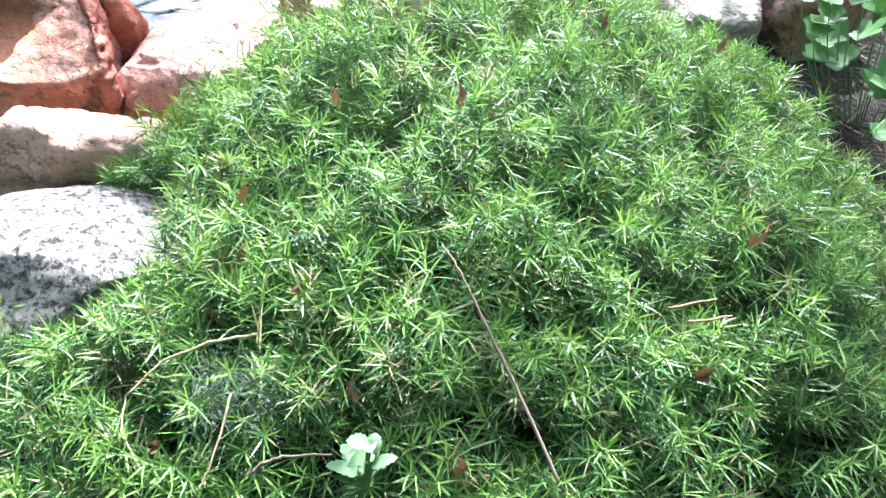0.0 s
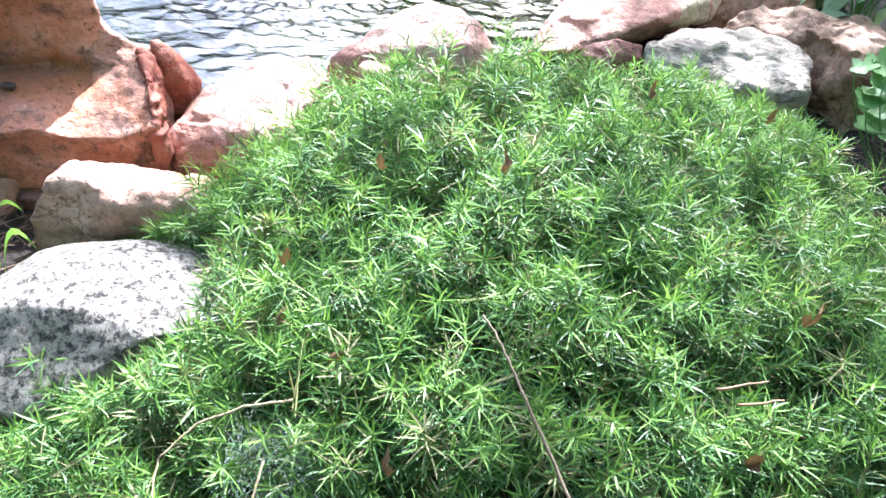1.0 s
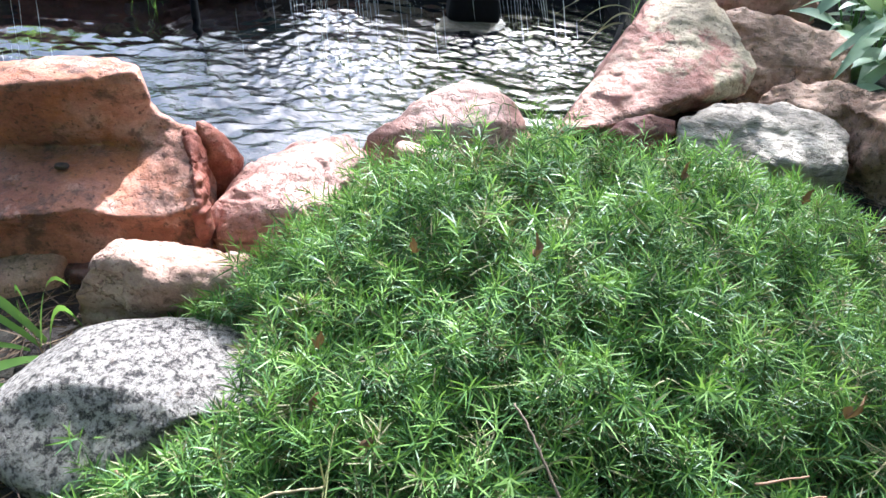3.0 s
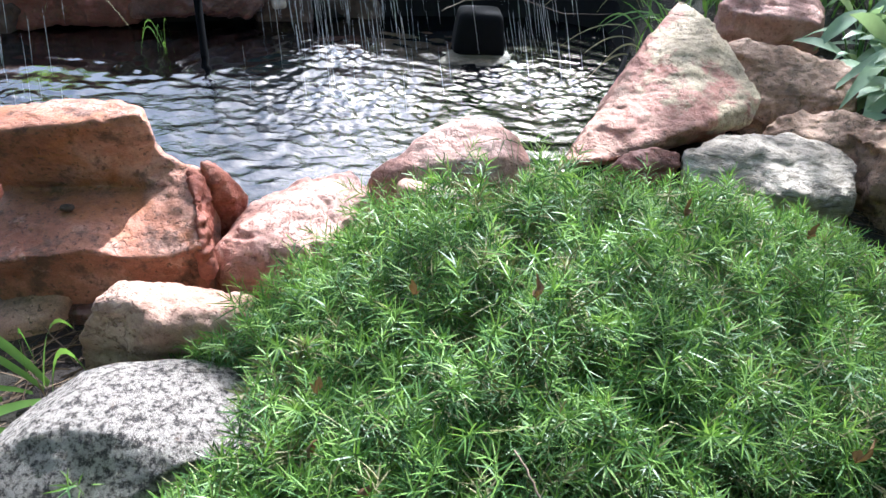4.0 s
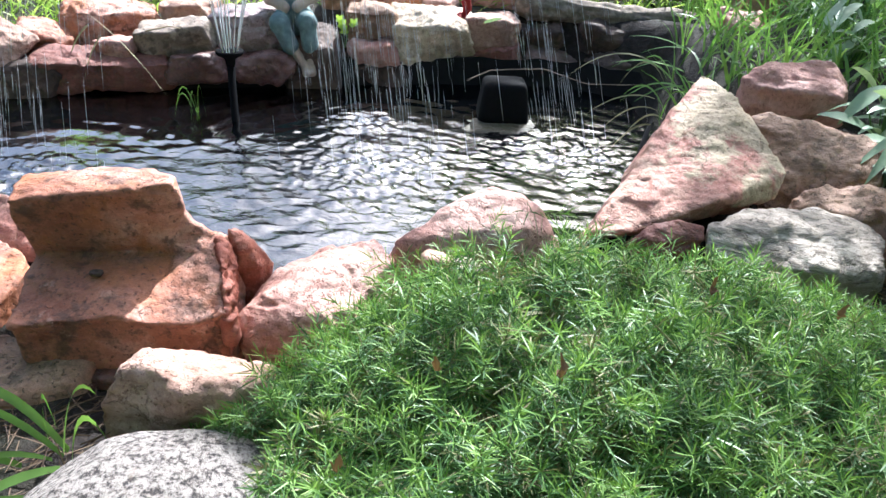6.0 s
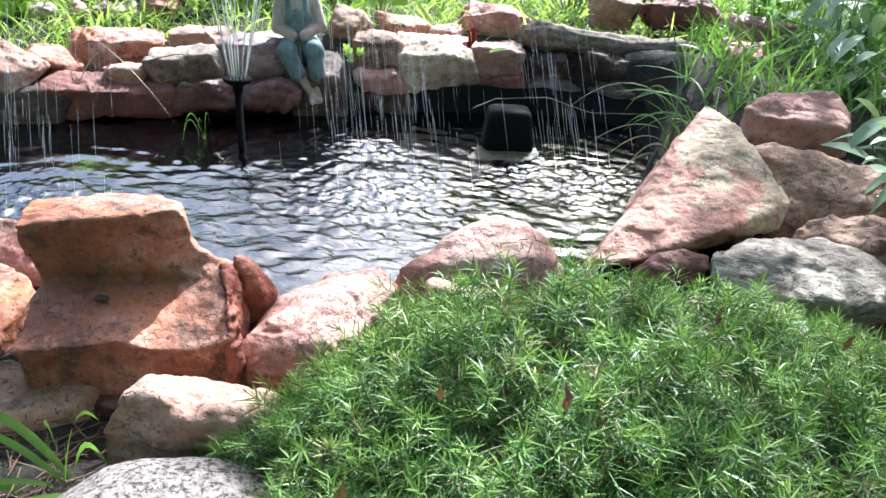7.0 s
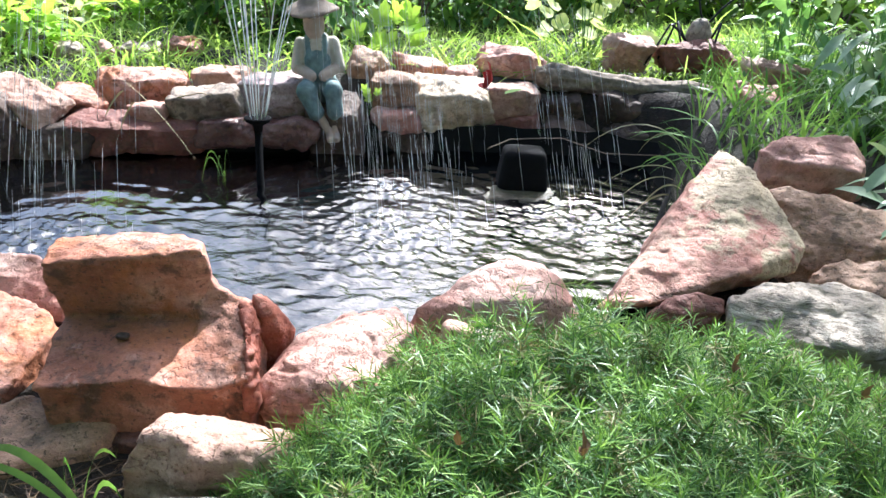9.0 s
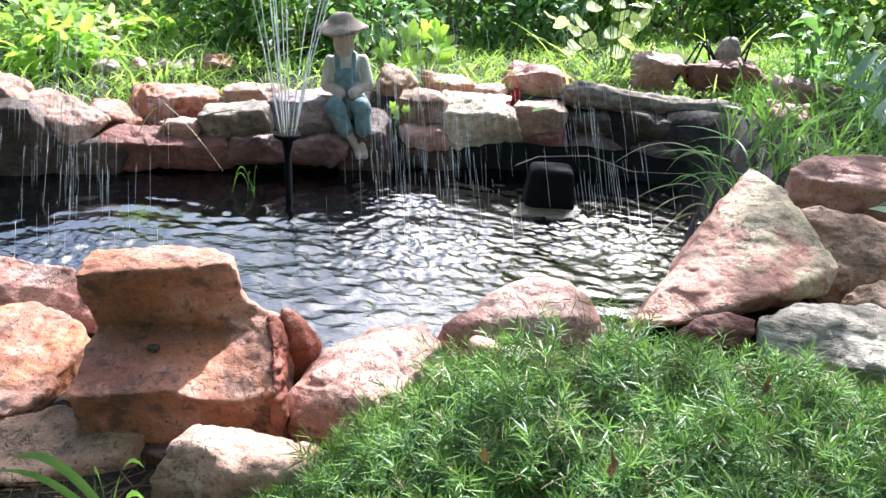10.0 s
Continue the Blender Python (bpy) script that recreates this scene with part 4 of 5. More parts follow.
# ---- low needle-leaved shrub ----
def mound(x, y):
    dx = np.where(x > 0.02, (x - 0.02) / 0.74, (x - 0.02) / 0.52)
    dy = np.where(y > 0.95, (y - 0.95) / 0.45, (y - 0.9) / 0.66)
    return 0.245 * np.maximum(1 - np.abs(dx) ** 2.2, 0) * np.maximum(1 - np.abs(dy) ** 2.2, 0)


def shoots(tips, ways, lengths, chance, per=32, leaf_len=0.031, leaf_wide=0.0019):
    """Shoots with linear leaves set spirally: old leaves below arch out and down, young ones close into a tuft at the tip."""
    n = len(tips)
    s = np.linspace(0.0, 1.0, per)[None, :] ** 0.65 + chance.uniform(-0.02, 0.02, (n, per))
    base = tips[:, None] - ways[:, None] * (lengths[:, None] * (1 - s))[..., None]
    side = across(ways, chance)
    other = np.cross(ways, side)
    ang = np.arange(per)[None] * 2.39996 + chance.uniform(0, 6.28, (n, 1))
    out = side[:, None] * np.cos(ang)[..., None] + other[:, None] * np.sin(ang)[..., None]
    open_ = radians(80) - radians(36) * np.clip(s, 0, 1) ** 1.5 + chance.normal(0, 0.14, (n, per))
    way = unit(ways[:, None] * np.cos(open_)[..., None] + out * np.sin(open_)[..., None])
    L = leaf_len * chance.uniform(0.7, 1.15, (n, per)) * (1 - 0.3 * np.clip(s - 0.8, 0, 1) * 5)
    old = np.clip(1.1 - s, 0, 1)[..., None]
    bend = chance.normal(0, 0.09, (n, per, 3)) + out * 0.15 * old + np.array((0, 0, -0.38)) * old
    across_ = unit(np.cross(way, out) + chance.normal(0, 0.22, (n, per, 3)))
    return base.reshape(-1, 3), way.reshape(-1, 3), bend.reshape(-1, 3), across_.reshape(-1, 3), L.reshape(-1), np.full(n * per, leaf_wide) * chance.uniform(0.75, 1.2, n * per), s.reshape(-1)


def build_shrub():
    chance = np.random.default_rng(77)
    shrub = thing("low_shrub", (0.05, 0.75, 0.03), "low spreading green shrub with needle leaves on the bank", "shrub")
    sets, tips_all, ways_all, len_all = [], [], [], []
    x, y = chance.uniform(-0.5, 0.78, 12000), chance.uniform(0.1, 1.35, 12000)
    h = mound(x, y)
    keep = h > 0.02
    rocks = ((-0.44, 0.62, 0.15, 0.11), (-0.52, 0.81, 0.1, 0.07), (-0.47, 1.07, 0.12, 0.12), (0.45, 1.45, 0.2, 0.12))
    keep &= y < np.where(x < 0.46, 9, 1.2 - 1.9 * (x - 0.46)) + 0.05 * np.sin(x * 60)
    keep &= y < 1.06 + 0.9 * (x + 0.12) + 0.25 * (x > 0.1)
    for rx, ry, ra, rb in rocks:
        keep &= ((x - rx) / ra) ** 2 + ((y - ry) / rb) ** 2 > 1
    x, y, h = x[keep][:4400], y[keep][:4400], h[keep][:4400]
    clump = lattice(np.stack((x, y, 0 * x), 1), 13, 6)
    deep = np.where(chance.uniform(size=len(x)) < 0.55, chance.uniform(0.88, 1.1, len(x)), chance.uniform(0.4, 0.88, len(x)))
    hollow = np.minimum(lattice(np.stack((x, y, 0 * x), 1), 19, 16) + 0.3, 0)
    stray = np.where(chance.uniform(size=len(x)) < 0.07, chance.uniform(0.012, 0.034, len(x)), 0)
    z = np.maximum(0.035, stray + 0.03 + h * deep + 0.025 * clump + 0.13 * hollow)
    e = 0.01
    gx, gy = (mound(x + e, y) - h) / e, (mound(x, y + e) - h) / e
    ways = unit(np.stack((-gx * 0.6, -gy * 0.6 - 0.05, np.ones_like(x)), 1) + chance.normal(0, 0.4, (len(x), 3)))
    lengths = chance.uniform(0.04, 0.1, len(x)) + 1.2 * stray
    base, way, bend, side, L, W, s = shoots(np.stack((x, y, z), 1), ways, lengths, chance)
    young = s > 0.72
    fresh = np.repeat(deep > 0.8, 32) & young & (chance.uniform(size=len(s)) < 0.75)
    withered = np.repeat(chance.uniform(size=len(x)) < 0.05 + 0.07 * (lattice(np.stack((x, y, 0 * x), 1), 9, 26) > 0.4), 32)
    withered &= np.repeat(stray == 0, 32)
    dry = (~fresh & (chance.uniform(size=len(s)) < 0.08 + 0.12 * (s < 0.3))) | (withered & (chance.uniform(size=len(s)) < 0.7))
    fresh &= ~dry
    for mask, slot in ((~fresh & ~dry, 0), (fresh, 1), (dry, 2)):
        V, Fc = ribbons(base[mask], way[mask], bend[mask], side[mask], L[mask], W[mask], (0.75, 1.0, 0.85, 0.1))
        sets.append((V - np.array(shrub.location), Fc, slot))
    # long arching shoots that stick out over the stones along the left rim, and a few tall ones from the crown
    k = 150
    u = chance.uniform(0, 1, k)
    rim = np.stack((-0.36 + 0.17 * u + chance.normal(0, 0.03, k), 0.78 + 0.3 * u + chance.normal(0, 0.03, k), 0.115 + 0.09 * u + chance.uniform(-0.05, 0.035, k)), 1)
    top = np.stack((chance.uniform(-0.25, 0.6, 60), chance.uniform(0.5, 1.2, 60), np.zeros(60)), 1)
    top[:, 2] = 0.055 + mound(top[:, 0], top[:, 1]) + chance.uniform(0, 0.02, 60)
    far = np.concatenate((rim, top[top[:, 2] > 0.12]))
    lean = np.concatenate((np.tile((-0.75, -0.1, 0.65), (k, 1)), np.tile((0, -0.1, 1.0), (len(far) - k, 1))))
    lean = unit(lean + chance.normal(0, 0.35, lean.shape))
    base, way, bend, side, L, W, s = shoots(far, lean, chance.uniform(0.09, 0.15, len(far)), chance, per=36, leaf_len=0.033)
    pale = (s > 0.55) & (chance.uniform(size=len(s)) < 0.8)
    for mask, slot in ((~pale, 0), (pale, 1)):
        V, Fc = ribbons(base[mask], way[mask], bend[mask], side[mask], L[mask], W[mask], (0.75, 1.0, 0.85, 0.1))
        sets.append((V - np.array(shrub.location), Fc, slot))
    tagged(part("needle_leaves", blades_mesh("needle_leaves", sets, [NEEDLE, NEEDLE_YOUNG, NEEDLE_DRY]), shrub, "narrow fresh green leaves in tufts"), kind="stuff")
    # woody stems below the tufts
    tip = np.stack((x, y, z), 1)[::3]
    w = ways[::3]
    root = np.stack((tip[:, 0] * 0.75 + 0.03, tip[:, 1] * 0.75 + 0.18, np.full(len(tip), 0.02)), 1)
    mid = tip - w * 0.07
    sets = []
    for a, b in ((tip, mid), (mid, root)):
        d = b - a
        for turn in (0, 1):
            sd = across(unit(d), chance)
            V, Fc = ribbons(a, unit(d), chance.normal(0, 0.04, d.shape), sd, np.linalg.norm(d, axis=1), np.full(len(a), 0.0022), (0.7, 1.0, 1.0))
            sets.append((V - np.array(shrub.location), Fc, 0))
    tagged(part("stem_tangle", blades_mesh("stem_tangle", sets, [GREEN_STEM]), shrub, "thin pale woody stems"), kind="stuff")


build_shrub()


# ---- grass and plants ----
def grass(name, label, area, count, lengths, material, seed, lean=0.35, wide=0.006, sag=0.5, keep=None, rim=0.16):
    chance = np.random.default_rng(seed)
    x0, y0, x1, y1 = area
    x, y = chance.uniform(x0, x1, count), chance.uniform(y0, y1, count)
    d = pond_distance(np.stack((x, y), 1))
    ok = d > rim
    if keep:
        ok &= keep(x, y)
    patch = lattice(np.stack((x, y, 0 * x), 1), 2.6, seed)
    ok &= chance.uniform(-1, 0.6, count) < patch + 0.4
    x, y = x[ok], y[ok]
    n = len(x)
    base = np.stack((x, y, ground_height(x, y) - 0.01), 1)
    way = unit(np.stack((chance.normal(0, lean, n), chance.normal(0, lean, n), np.ones(n)), 1))
    bend = np.stack((way[:, 0] * sag * 1.6, way[:, 1] * sag * 1.6, -sag * chance.uniform(0.3, 1.2, n)), 1)
    L = chance.uniform(*lengths, n)
    V, Fc = ribbons(base, way, bend, across(way, chance), L, wide * chance.uniform(0.6, 1.3, n), (0.7, 1.0, 0.95, 0.75, 0.45, 0.05))
    ob = new(name, blades_mesh(name, [(V, Fc, 0)], [material]))
    return tagged(ob, label, "grass", kind="stuff")


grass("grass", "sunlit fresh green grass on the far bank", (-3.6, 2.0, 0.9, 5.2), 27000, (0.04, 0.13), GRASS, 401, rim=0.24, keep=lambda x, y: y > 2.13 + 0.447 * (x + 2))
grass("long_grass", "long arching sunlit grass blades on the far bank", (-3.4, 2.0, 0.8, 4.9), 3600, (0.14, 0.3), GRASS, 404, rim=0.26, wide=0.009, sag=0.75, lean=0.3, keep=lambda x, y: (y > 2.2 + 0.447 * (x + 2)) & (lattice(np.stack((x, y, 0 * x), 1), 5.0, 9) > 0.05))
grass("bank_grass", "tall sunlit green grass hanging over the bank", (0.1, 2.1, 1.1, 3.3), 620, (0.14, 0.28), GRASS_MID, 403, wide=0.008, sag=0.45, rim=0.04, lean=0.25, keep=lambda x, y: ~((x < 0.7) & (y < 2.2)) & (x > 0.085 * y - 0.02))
grass("tall_grass", "tall arching green grass on the bank", (0.12, 1.95, 1.6, 4.2), 2200, (0.1, 0.28), GRASS_SHADED, 402, wide=0.008, sag=0.6, rim=0.03, keep=lambda x, y: ~((x < 0.75) & (y < 2.25)) & (x > 0.11 * y))


def foliage(name, label, category, at, spread, count, size, material, seed, droop=0.3, outline=(0.12, 0.85, 1.0, 0.55, 0.02)):
    """A bush: thin stems and a loose crown of separate folded leaves."""
    chance = np.random.default_rng(seed)
    bush = thing(name, at, label, category)
    dirs = unit(chance.normal(size=(count, 3)))
    r = chance.uniform(0.35, 1.0, count) ** 0.6
    P = dirs * r[:, None] * np.array(spread)
    P = P + 0.22 * np.array(spread) * np.stack([lattice(P / np.array(spread), 2.1, seed + k) for k in range(3)], 1)
    P[:, 2] = np.abs(P[:, 2] + spread[2] * 0.75)
    way = unit(dirs * (1, 1, 0.5) + chance.normal(0, 0.5, (count, 3)))
    bend = np.stack((np.zeros(count), np.zeros(count), -droop * chance.uniform(0.3, 1.5, count)), 1)
    side = unit(np.cross(way, np.array((0, 0, 1.0))) + chance.normal(0, 0.3, (count, 3)))
    L = size * chance.uniform(0.6, 1.3, count)
    V, Fc = ribbons(P, way, bend, side, L, L * 0.55, outline, fold=0.1)
    tagged(part("leaves", blades_mesh("leaves", [(V, Fc, 0)], [material]), bush), kind="stuff")
    bm = bmesh.new()
    for k in range(min(14, count)):
        tube(bm, curve_points((chance.normal() * 0.02, chance.normal() * 0.02, -0.02), P[k * (count // 14 or 1) % count], (0, 0, 0.05), 6), [0.008, 0.007, 0.006, 0.005, 0.004, 0.003], 5)
    tagged(part("stem_tangle", from_bm("stem_tangle", bm, TWIG), bush), kind="stuff")
    return bush


HEDGE = "bushes behind the pond"
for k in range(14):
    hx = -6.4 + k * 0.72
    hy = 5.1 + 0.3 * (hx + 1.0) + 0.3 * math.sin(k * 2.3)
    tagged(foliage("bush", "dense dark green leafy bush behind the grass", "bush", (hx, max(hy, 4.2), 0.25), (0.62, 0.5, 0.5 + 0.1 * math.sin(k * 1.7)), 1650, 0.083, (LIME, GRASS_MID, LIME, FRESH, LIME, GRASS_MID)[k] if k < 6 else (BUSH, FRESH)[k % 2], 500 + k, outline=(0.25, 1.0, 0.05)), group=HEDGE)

for k in range(7):
    tagged(foliage("garden_tree", "dense dark green tree beyond the garden", "tree", (-21.0 + 3.2 * k, 13.0 + math.sin(k * 2.0) + 0.4 * k, 0.2), (2.3, 1.6, (2.9, 3.3, 2.8, 3.3, 3.1, 2.9, 3.0)[k]), 2500, 0.43, BUSH, 560 + k, outline=(0.3, 1.0, 0.05)), group="trees beyond the garden")
# both rows of taller trees are unseen, added to hide bright sky from the water
for k, (tx, high) in enumerate(((-5.0, 10.6), (-2.1, 11.2), (0.8, 10.6))):
    tagged(foliage("unseen_tall_tree", "unseen slender tree added far off to darken the water's reflection", "tree", (tx, 27.0, 0.2), (1.7, 1.5, high), 4200, 0.6, BUSH, 578 + 2 * k, outline=(0.3, 1.0, 0.05)), group="trees beyond the garden")
for k in range(4):
    tagged(foliage("unseen_tall_tree", "unseen tall tree added far off to darken the water's reflection", "tree", (-0.4 + 3.3 * k, 22.0 + math.sin(k * 2.0), 0.2), (2.7, 2.0, 8.8 - 0.3 * k), 4300, 0.6, BUSH, 570 + k, outline=(0.3, 1.0, 0.05)), group="trees beyond the garden")
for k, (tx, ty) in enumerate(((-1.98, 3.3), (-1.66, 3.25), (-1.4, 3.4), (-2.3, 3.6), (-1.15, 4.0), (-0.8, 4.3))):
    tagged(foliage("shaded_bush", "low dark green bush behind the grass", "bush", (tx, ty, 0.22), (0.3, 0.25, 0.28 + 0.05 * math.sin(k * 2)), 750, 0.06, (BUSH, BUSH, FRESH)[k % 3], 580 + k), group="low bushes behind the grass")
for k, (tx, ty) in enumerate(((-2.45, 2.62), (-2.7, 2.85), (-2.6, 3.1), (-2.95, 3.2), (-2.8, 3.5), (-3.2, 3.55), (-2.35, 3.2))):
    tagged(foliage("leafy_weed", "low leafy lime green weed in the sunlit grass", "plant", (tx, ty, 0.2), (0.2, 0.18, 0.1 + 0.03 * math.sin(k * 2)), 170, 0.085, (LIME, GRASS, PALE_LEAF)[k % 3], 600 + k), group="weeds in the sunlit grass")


# added bushes in place of sunlit grass, the sunshine put into their leaf colour
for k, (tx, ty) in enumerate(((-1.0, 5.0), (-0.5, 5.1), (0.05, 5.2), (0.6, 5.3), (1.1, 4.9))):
    tagged(foliage("sun_coloured_bush", "low added bush, leaves coloured bright like sunlit grass", "bush", (tx, ty, 0.25), (0.42, 0.3, 0.28 + 0.05 * math.sin(k * 2)), 520, 0.085, LIME if k % 2 else GRASS, 590 + k), group="low bushes behind the grass")

# unseen trees and shrubs, added on the other sides to cut the skylight in the shadows
for k, (tx, ty, s) in enumerate(((-6.6, 2.6, 0.8), (-4.6, 0.2, 1.3), (-3.4, -2.6, 1.8), (-1.2, -3.4, 1.9), (1.2, -3.5, 1.9), (3.5, -2.4, 1.8), (4.2, 0.2, 1.6), (4.1, 2.6, 1.3), (3.2, 4.9, 1.1))):
    tagged(foliage("unseen_tall_bush", "unseen tall bush added round the garden to cut skylight", "bush", (tx, ty, 0.05), (s, s, s * 1.35), 2300, 0.225, BUSH, 620 + k, outline=(0.3, 1.0, 0.05)), group="tall bushes round the garden")


def build_tree(label, at, fork, tips, each, loose, seed, thick=0.16):
    """A tree with a bare trunk, limbs that reach to the given tips (from the foot), and loose sprays of leaves at their ends."""
    chance = np.random.default_rng(seed)
    tree = thing("tree", at, label, "tree")
    bm = bmesh.new()
    tube(bm, curve_points((0, 0, -0.2), fork, (0.12, 0, 0), 9), [thick * (1 - 0.06 * k) for k in range(9)], 10)
    part("trunk", from_bm("trunk", bm, BARK), tree)
    leaves = []
    for k, tip in enumerate(tips):
        pts = curve_points(Vector(fork) * (0.72 + 0.28 * (k % 7) / 7), tip, (0, 0, 0.2), 8, 0.03, chance)
        bm = bmesh.new()
        tube(bm, pts, [0.03, 0.025, 0.02, 0.016, 0.012, 0.009, 0.006, 0.003], 6)
        part("limb", from_bm("limb", bm, BARK), tree)
        leaves.append(np.array([pts[int(q)] for q in chance.integers(6, 8, each)]) + chance.normal(0, loose, (each, 3)) * (1, 1, 0.8))
    P = np.concatenate(leaves)
    n = len(P)
    way = unit(chance.normal(size=(n, 3)) * (1, 1, 0.5))
    L = chance.uniform(0.6, 1.2, n) * loose * 0.47
    V, Fc = ribbons(P, way, np.tile((0, 0, -0.3), (n, 1)), across(way, chance), L, L * 0.55, (0.12, 0.75, 1.0, 0.8, 0.4, 0.02), fold=0.1)
    tagged(part("crown", blades_mesh("crown", [(V, Fc, 0)], [BUSH]), tree), kind="stuff")


# two unseen trees, added to shape the light: one towards the sun, whose light spray of leaves breaks the sun on the
# boulders; one that overhangs the near bank from behind and dims the sky
build_tree("unseen added tree whose open crown dapples the boulders", (2.9, 7.2, 0.2), (-0.3, -0.2, 3.4),
           [(-2.55 + 0.75 * math.sin(k * 2.4), -1.65 + 0.45 * math.cos(k * 1.7 + 0.4), 3.7 + 0.3 * math.sin(k * 1.1)) for k in range(15)] + [(-1.86 + 0.3 * math.sin(k * 2.4), -2.85 + 0.25 * math.cos(k * 1.7), 3.7 + 0.15 * math.sin(k * 1.1)) for k in range(6)] + [(0.6 + 1.0 * math.sin(k * 2.4), 0.6 + 1.2 * math.cos(k * 1.7), 4.1 + 0.5 * math.sin(k * 1.1)) for k in range(6)],
           54, 0.24, 640)
build_tree("unseen added broad tree that dims the near side of the garden", (1.6, -2.4, 0.0), (-0.3, 0.2, 3.0),
           [(-1.6 + 3.2 * math.sin(k * 2.4) * math.sqrt((k + 0.5) / 40), 0.3 + 2.3 * math.cos(k * 2.4) * math.sqrt((k + 0.5) / 40), 3.9 + 0.5 * math.sin(k * 1.1)) for k in range(40)],
           90, 0.42, 641, 0.2)


# ---- plants by the pond ----
def leaf_fan(lobes, depth, n=64, cup=0.12, nick=0.0):
    """Outline of one lobed leaf, about 1 across, its stalk at the origin; two rings of faces so that it can cup and fold."""
    verts, faces = [(0.0, 0.1, 0.0)], []
    for ring in (0.55, 1.0):
        for j in range(n):
            a = -math.pi / 2 + 0.2 + (2 * math.pi - 0.4) * j / (n - 1)
            r = 0.5 * (1 - depth * (0.5 + 0.5 * math.cos(lobes * (a - math.pi / 2) + math.pi)) ** 1.5 + nick * math.cos(lobes * 3 * (a - math.pi / 2))) * (0.85 + 0.15 * math.sin(a))
            x, y = ring * r * math.cos(a), 0.1 + ring * (0.33 + r * math.sin(a))
            verts.append((x, y, cup * (x * x + (y - 0.4) ** 2) * 2 - 0.05 * ring * math.cos(lobes * (a - math.pi / 2)) * depth + 0.02 * math.sin(5 * a)))
    for j in range(n - 1):
        faces.append((0, j + 1, j + 2))
        faces.append((j + 1, n + j + 1, n + j + 2, j + 2))
    return np.array(verts), faces


def leafy_plant(name, label, at, leaves, material, shape, seed, stalk=0.002, facing=(0.0, -0.6, 0.9)):
    """A plant whose broad leaves each sit on a stalk: leaves hold (dx, dy, height, size)."""
    chance = np.random.default_rng(seed)
    plant = thing(name, at, label, "plant")
    V0, F0 = shape
    for dx, dy, hz, size in leaves:
        up = Vector(facing) + Vector(chance.normal(size=3)) * 0.3
        rot = up.to_track_quat('Z', 'Y').to_matrix() @ Matrix.Rotation(chance.uniform(-0.9, 0.9), 3, 'Z')
        V = np.array([rot @ Vector(v) for v in V0 * size * 1.2]) + (dx, dy, hz)
        part("leaf", mesh_of("leaf", V, F0, material), plant)
        bm = bmesh.new()
        tube(bm, curve_points((dx * 0.2, dy * 0.2, -0.02), (dx, dy, hz), (dx * 0.15, dy * 0.15, 0.02), 6), stalk, 5)
        part("stalk", from_bm("stalk", bm, BROAD), plant)
    return plant


LOBED, HEART = leaf_fan(5, 0.42, nick=0.07, cup=0.25), leaf_fan(3, 0.3, 40, 0.3, 0.04)
leafy_plant("lobed_plant", "green plant with lobed leaves on the bare soil", (0.74, 1.2, 0.03),
            [(-0.076, 0.02, 0.12, 0.105), (-0.171, 0.007, 0.17, 0.05), (-0.176, 0.056, 0.18, 0.055), (-0.04, -0.046, 0.1, 0.075), (-0.047, -0.057, 0.05, 0.07), (-0.123, 0.042, 0.19, 0.06), (-0.048, 0.063, 0.17, 0.07), (-0.151, 0.043, 0.21, 0.06),
             (-0.044, 0.004, 0.15, 0.07), (-0.088, 0.063, 0.21, 0.065), (-0.137, 0.044, 0.14, 0.05), (-0.1, 0.037, 0.16, 0.06), (-0.016, 0.074, 0.19, 0.08), (-0.011, -0.025, 0.13, 0.08), (-0.198, 0.043, 0.21, 0.045), (-0.051, 0.074, 0.22, 0.07),
             # four high leaves out of view, added to shade the shrub's right side
             (-0.06, 0.04, 0.36, 0.12), (-0.02, -0.05, 0.34, 0.12), (0.06, 0.06, 0.4, 0.12), (-0.04, 0.12, 0.42, 0.12)],
            BROAD, LOBED, 701, stalk=0.0011, facing=(-0.25, -0.4, 0.9))
leafy_plant("lobed_weed", "bright lime green lobed plant behind the bank stones", (-0.98, 2.96, 0.2),
            [(-0.12, 0, 0.1, 0.1), (-0.03, 0.02, 0.15, 0.12), (0.06, 0, 0.14, 0.12), (0.03, -0.03, 0.08, 0.11), (-0.06, -0.03, 0.06, 0.1), (0.12, 0.02, 0.09, 0.1), (0.0, 0.05, 0.18, 0.1), (0.1, 0.04, 0.17, 0.1)], LIME, LOBED, 702, facing=(0, -0.75, 0.7))
leafy_plant("pale_leaved_plant", "tall plant with pale yellow heart-shaped leaves", (-0.22, 3.55, 0.24),
            [(0.1 * math.sin(k * 2.4) + 0.06 * math.sin(k * 5.1), 0.05 * math.cos(k * 2.4), 0.06 + 0.017 * k, 0.1 - 0.0015 * k) for k in range(24)] + [(-0.24 + 0.09 * math.sin(k * 2.4), 0.04 * math.cos(k * 2.4), 0.06 + 0.03 * k, 0.08) for k in range(6)],
            PALE_LEAF, HEART, 703, facing=(0, -0.25, 1.0))
leafy_plant("pale_leaved_plant", "low plant with pale yellow leaves behind the stones", (0.12, 3.42, 0.24), [(-0.05, 0, 0.08, 0.09), (0.05, 0, 0.1, 0.1), (0.0, -0.05, 0.05, 0.08), (0.12, 0.02, 0.07, 0.09)], PALE_LEAF, HEART, 704, facing=(0, -0.5, 0.9))
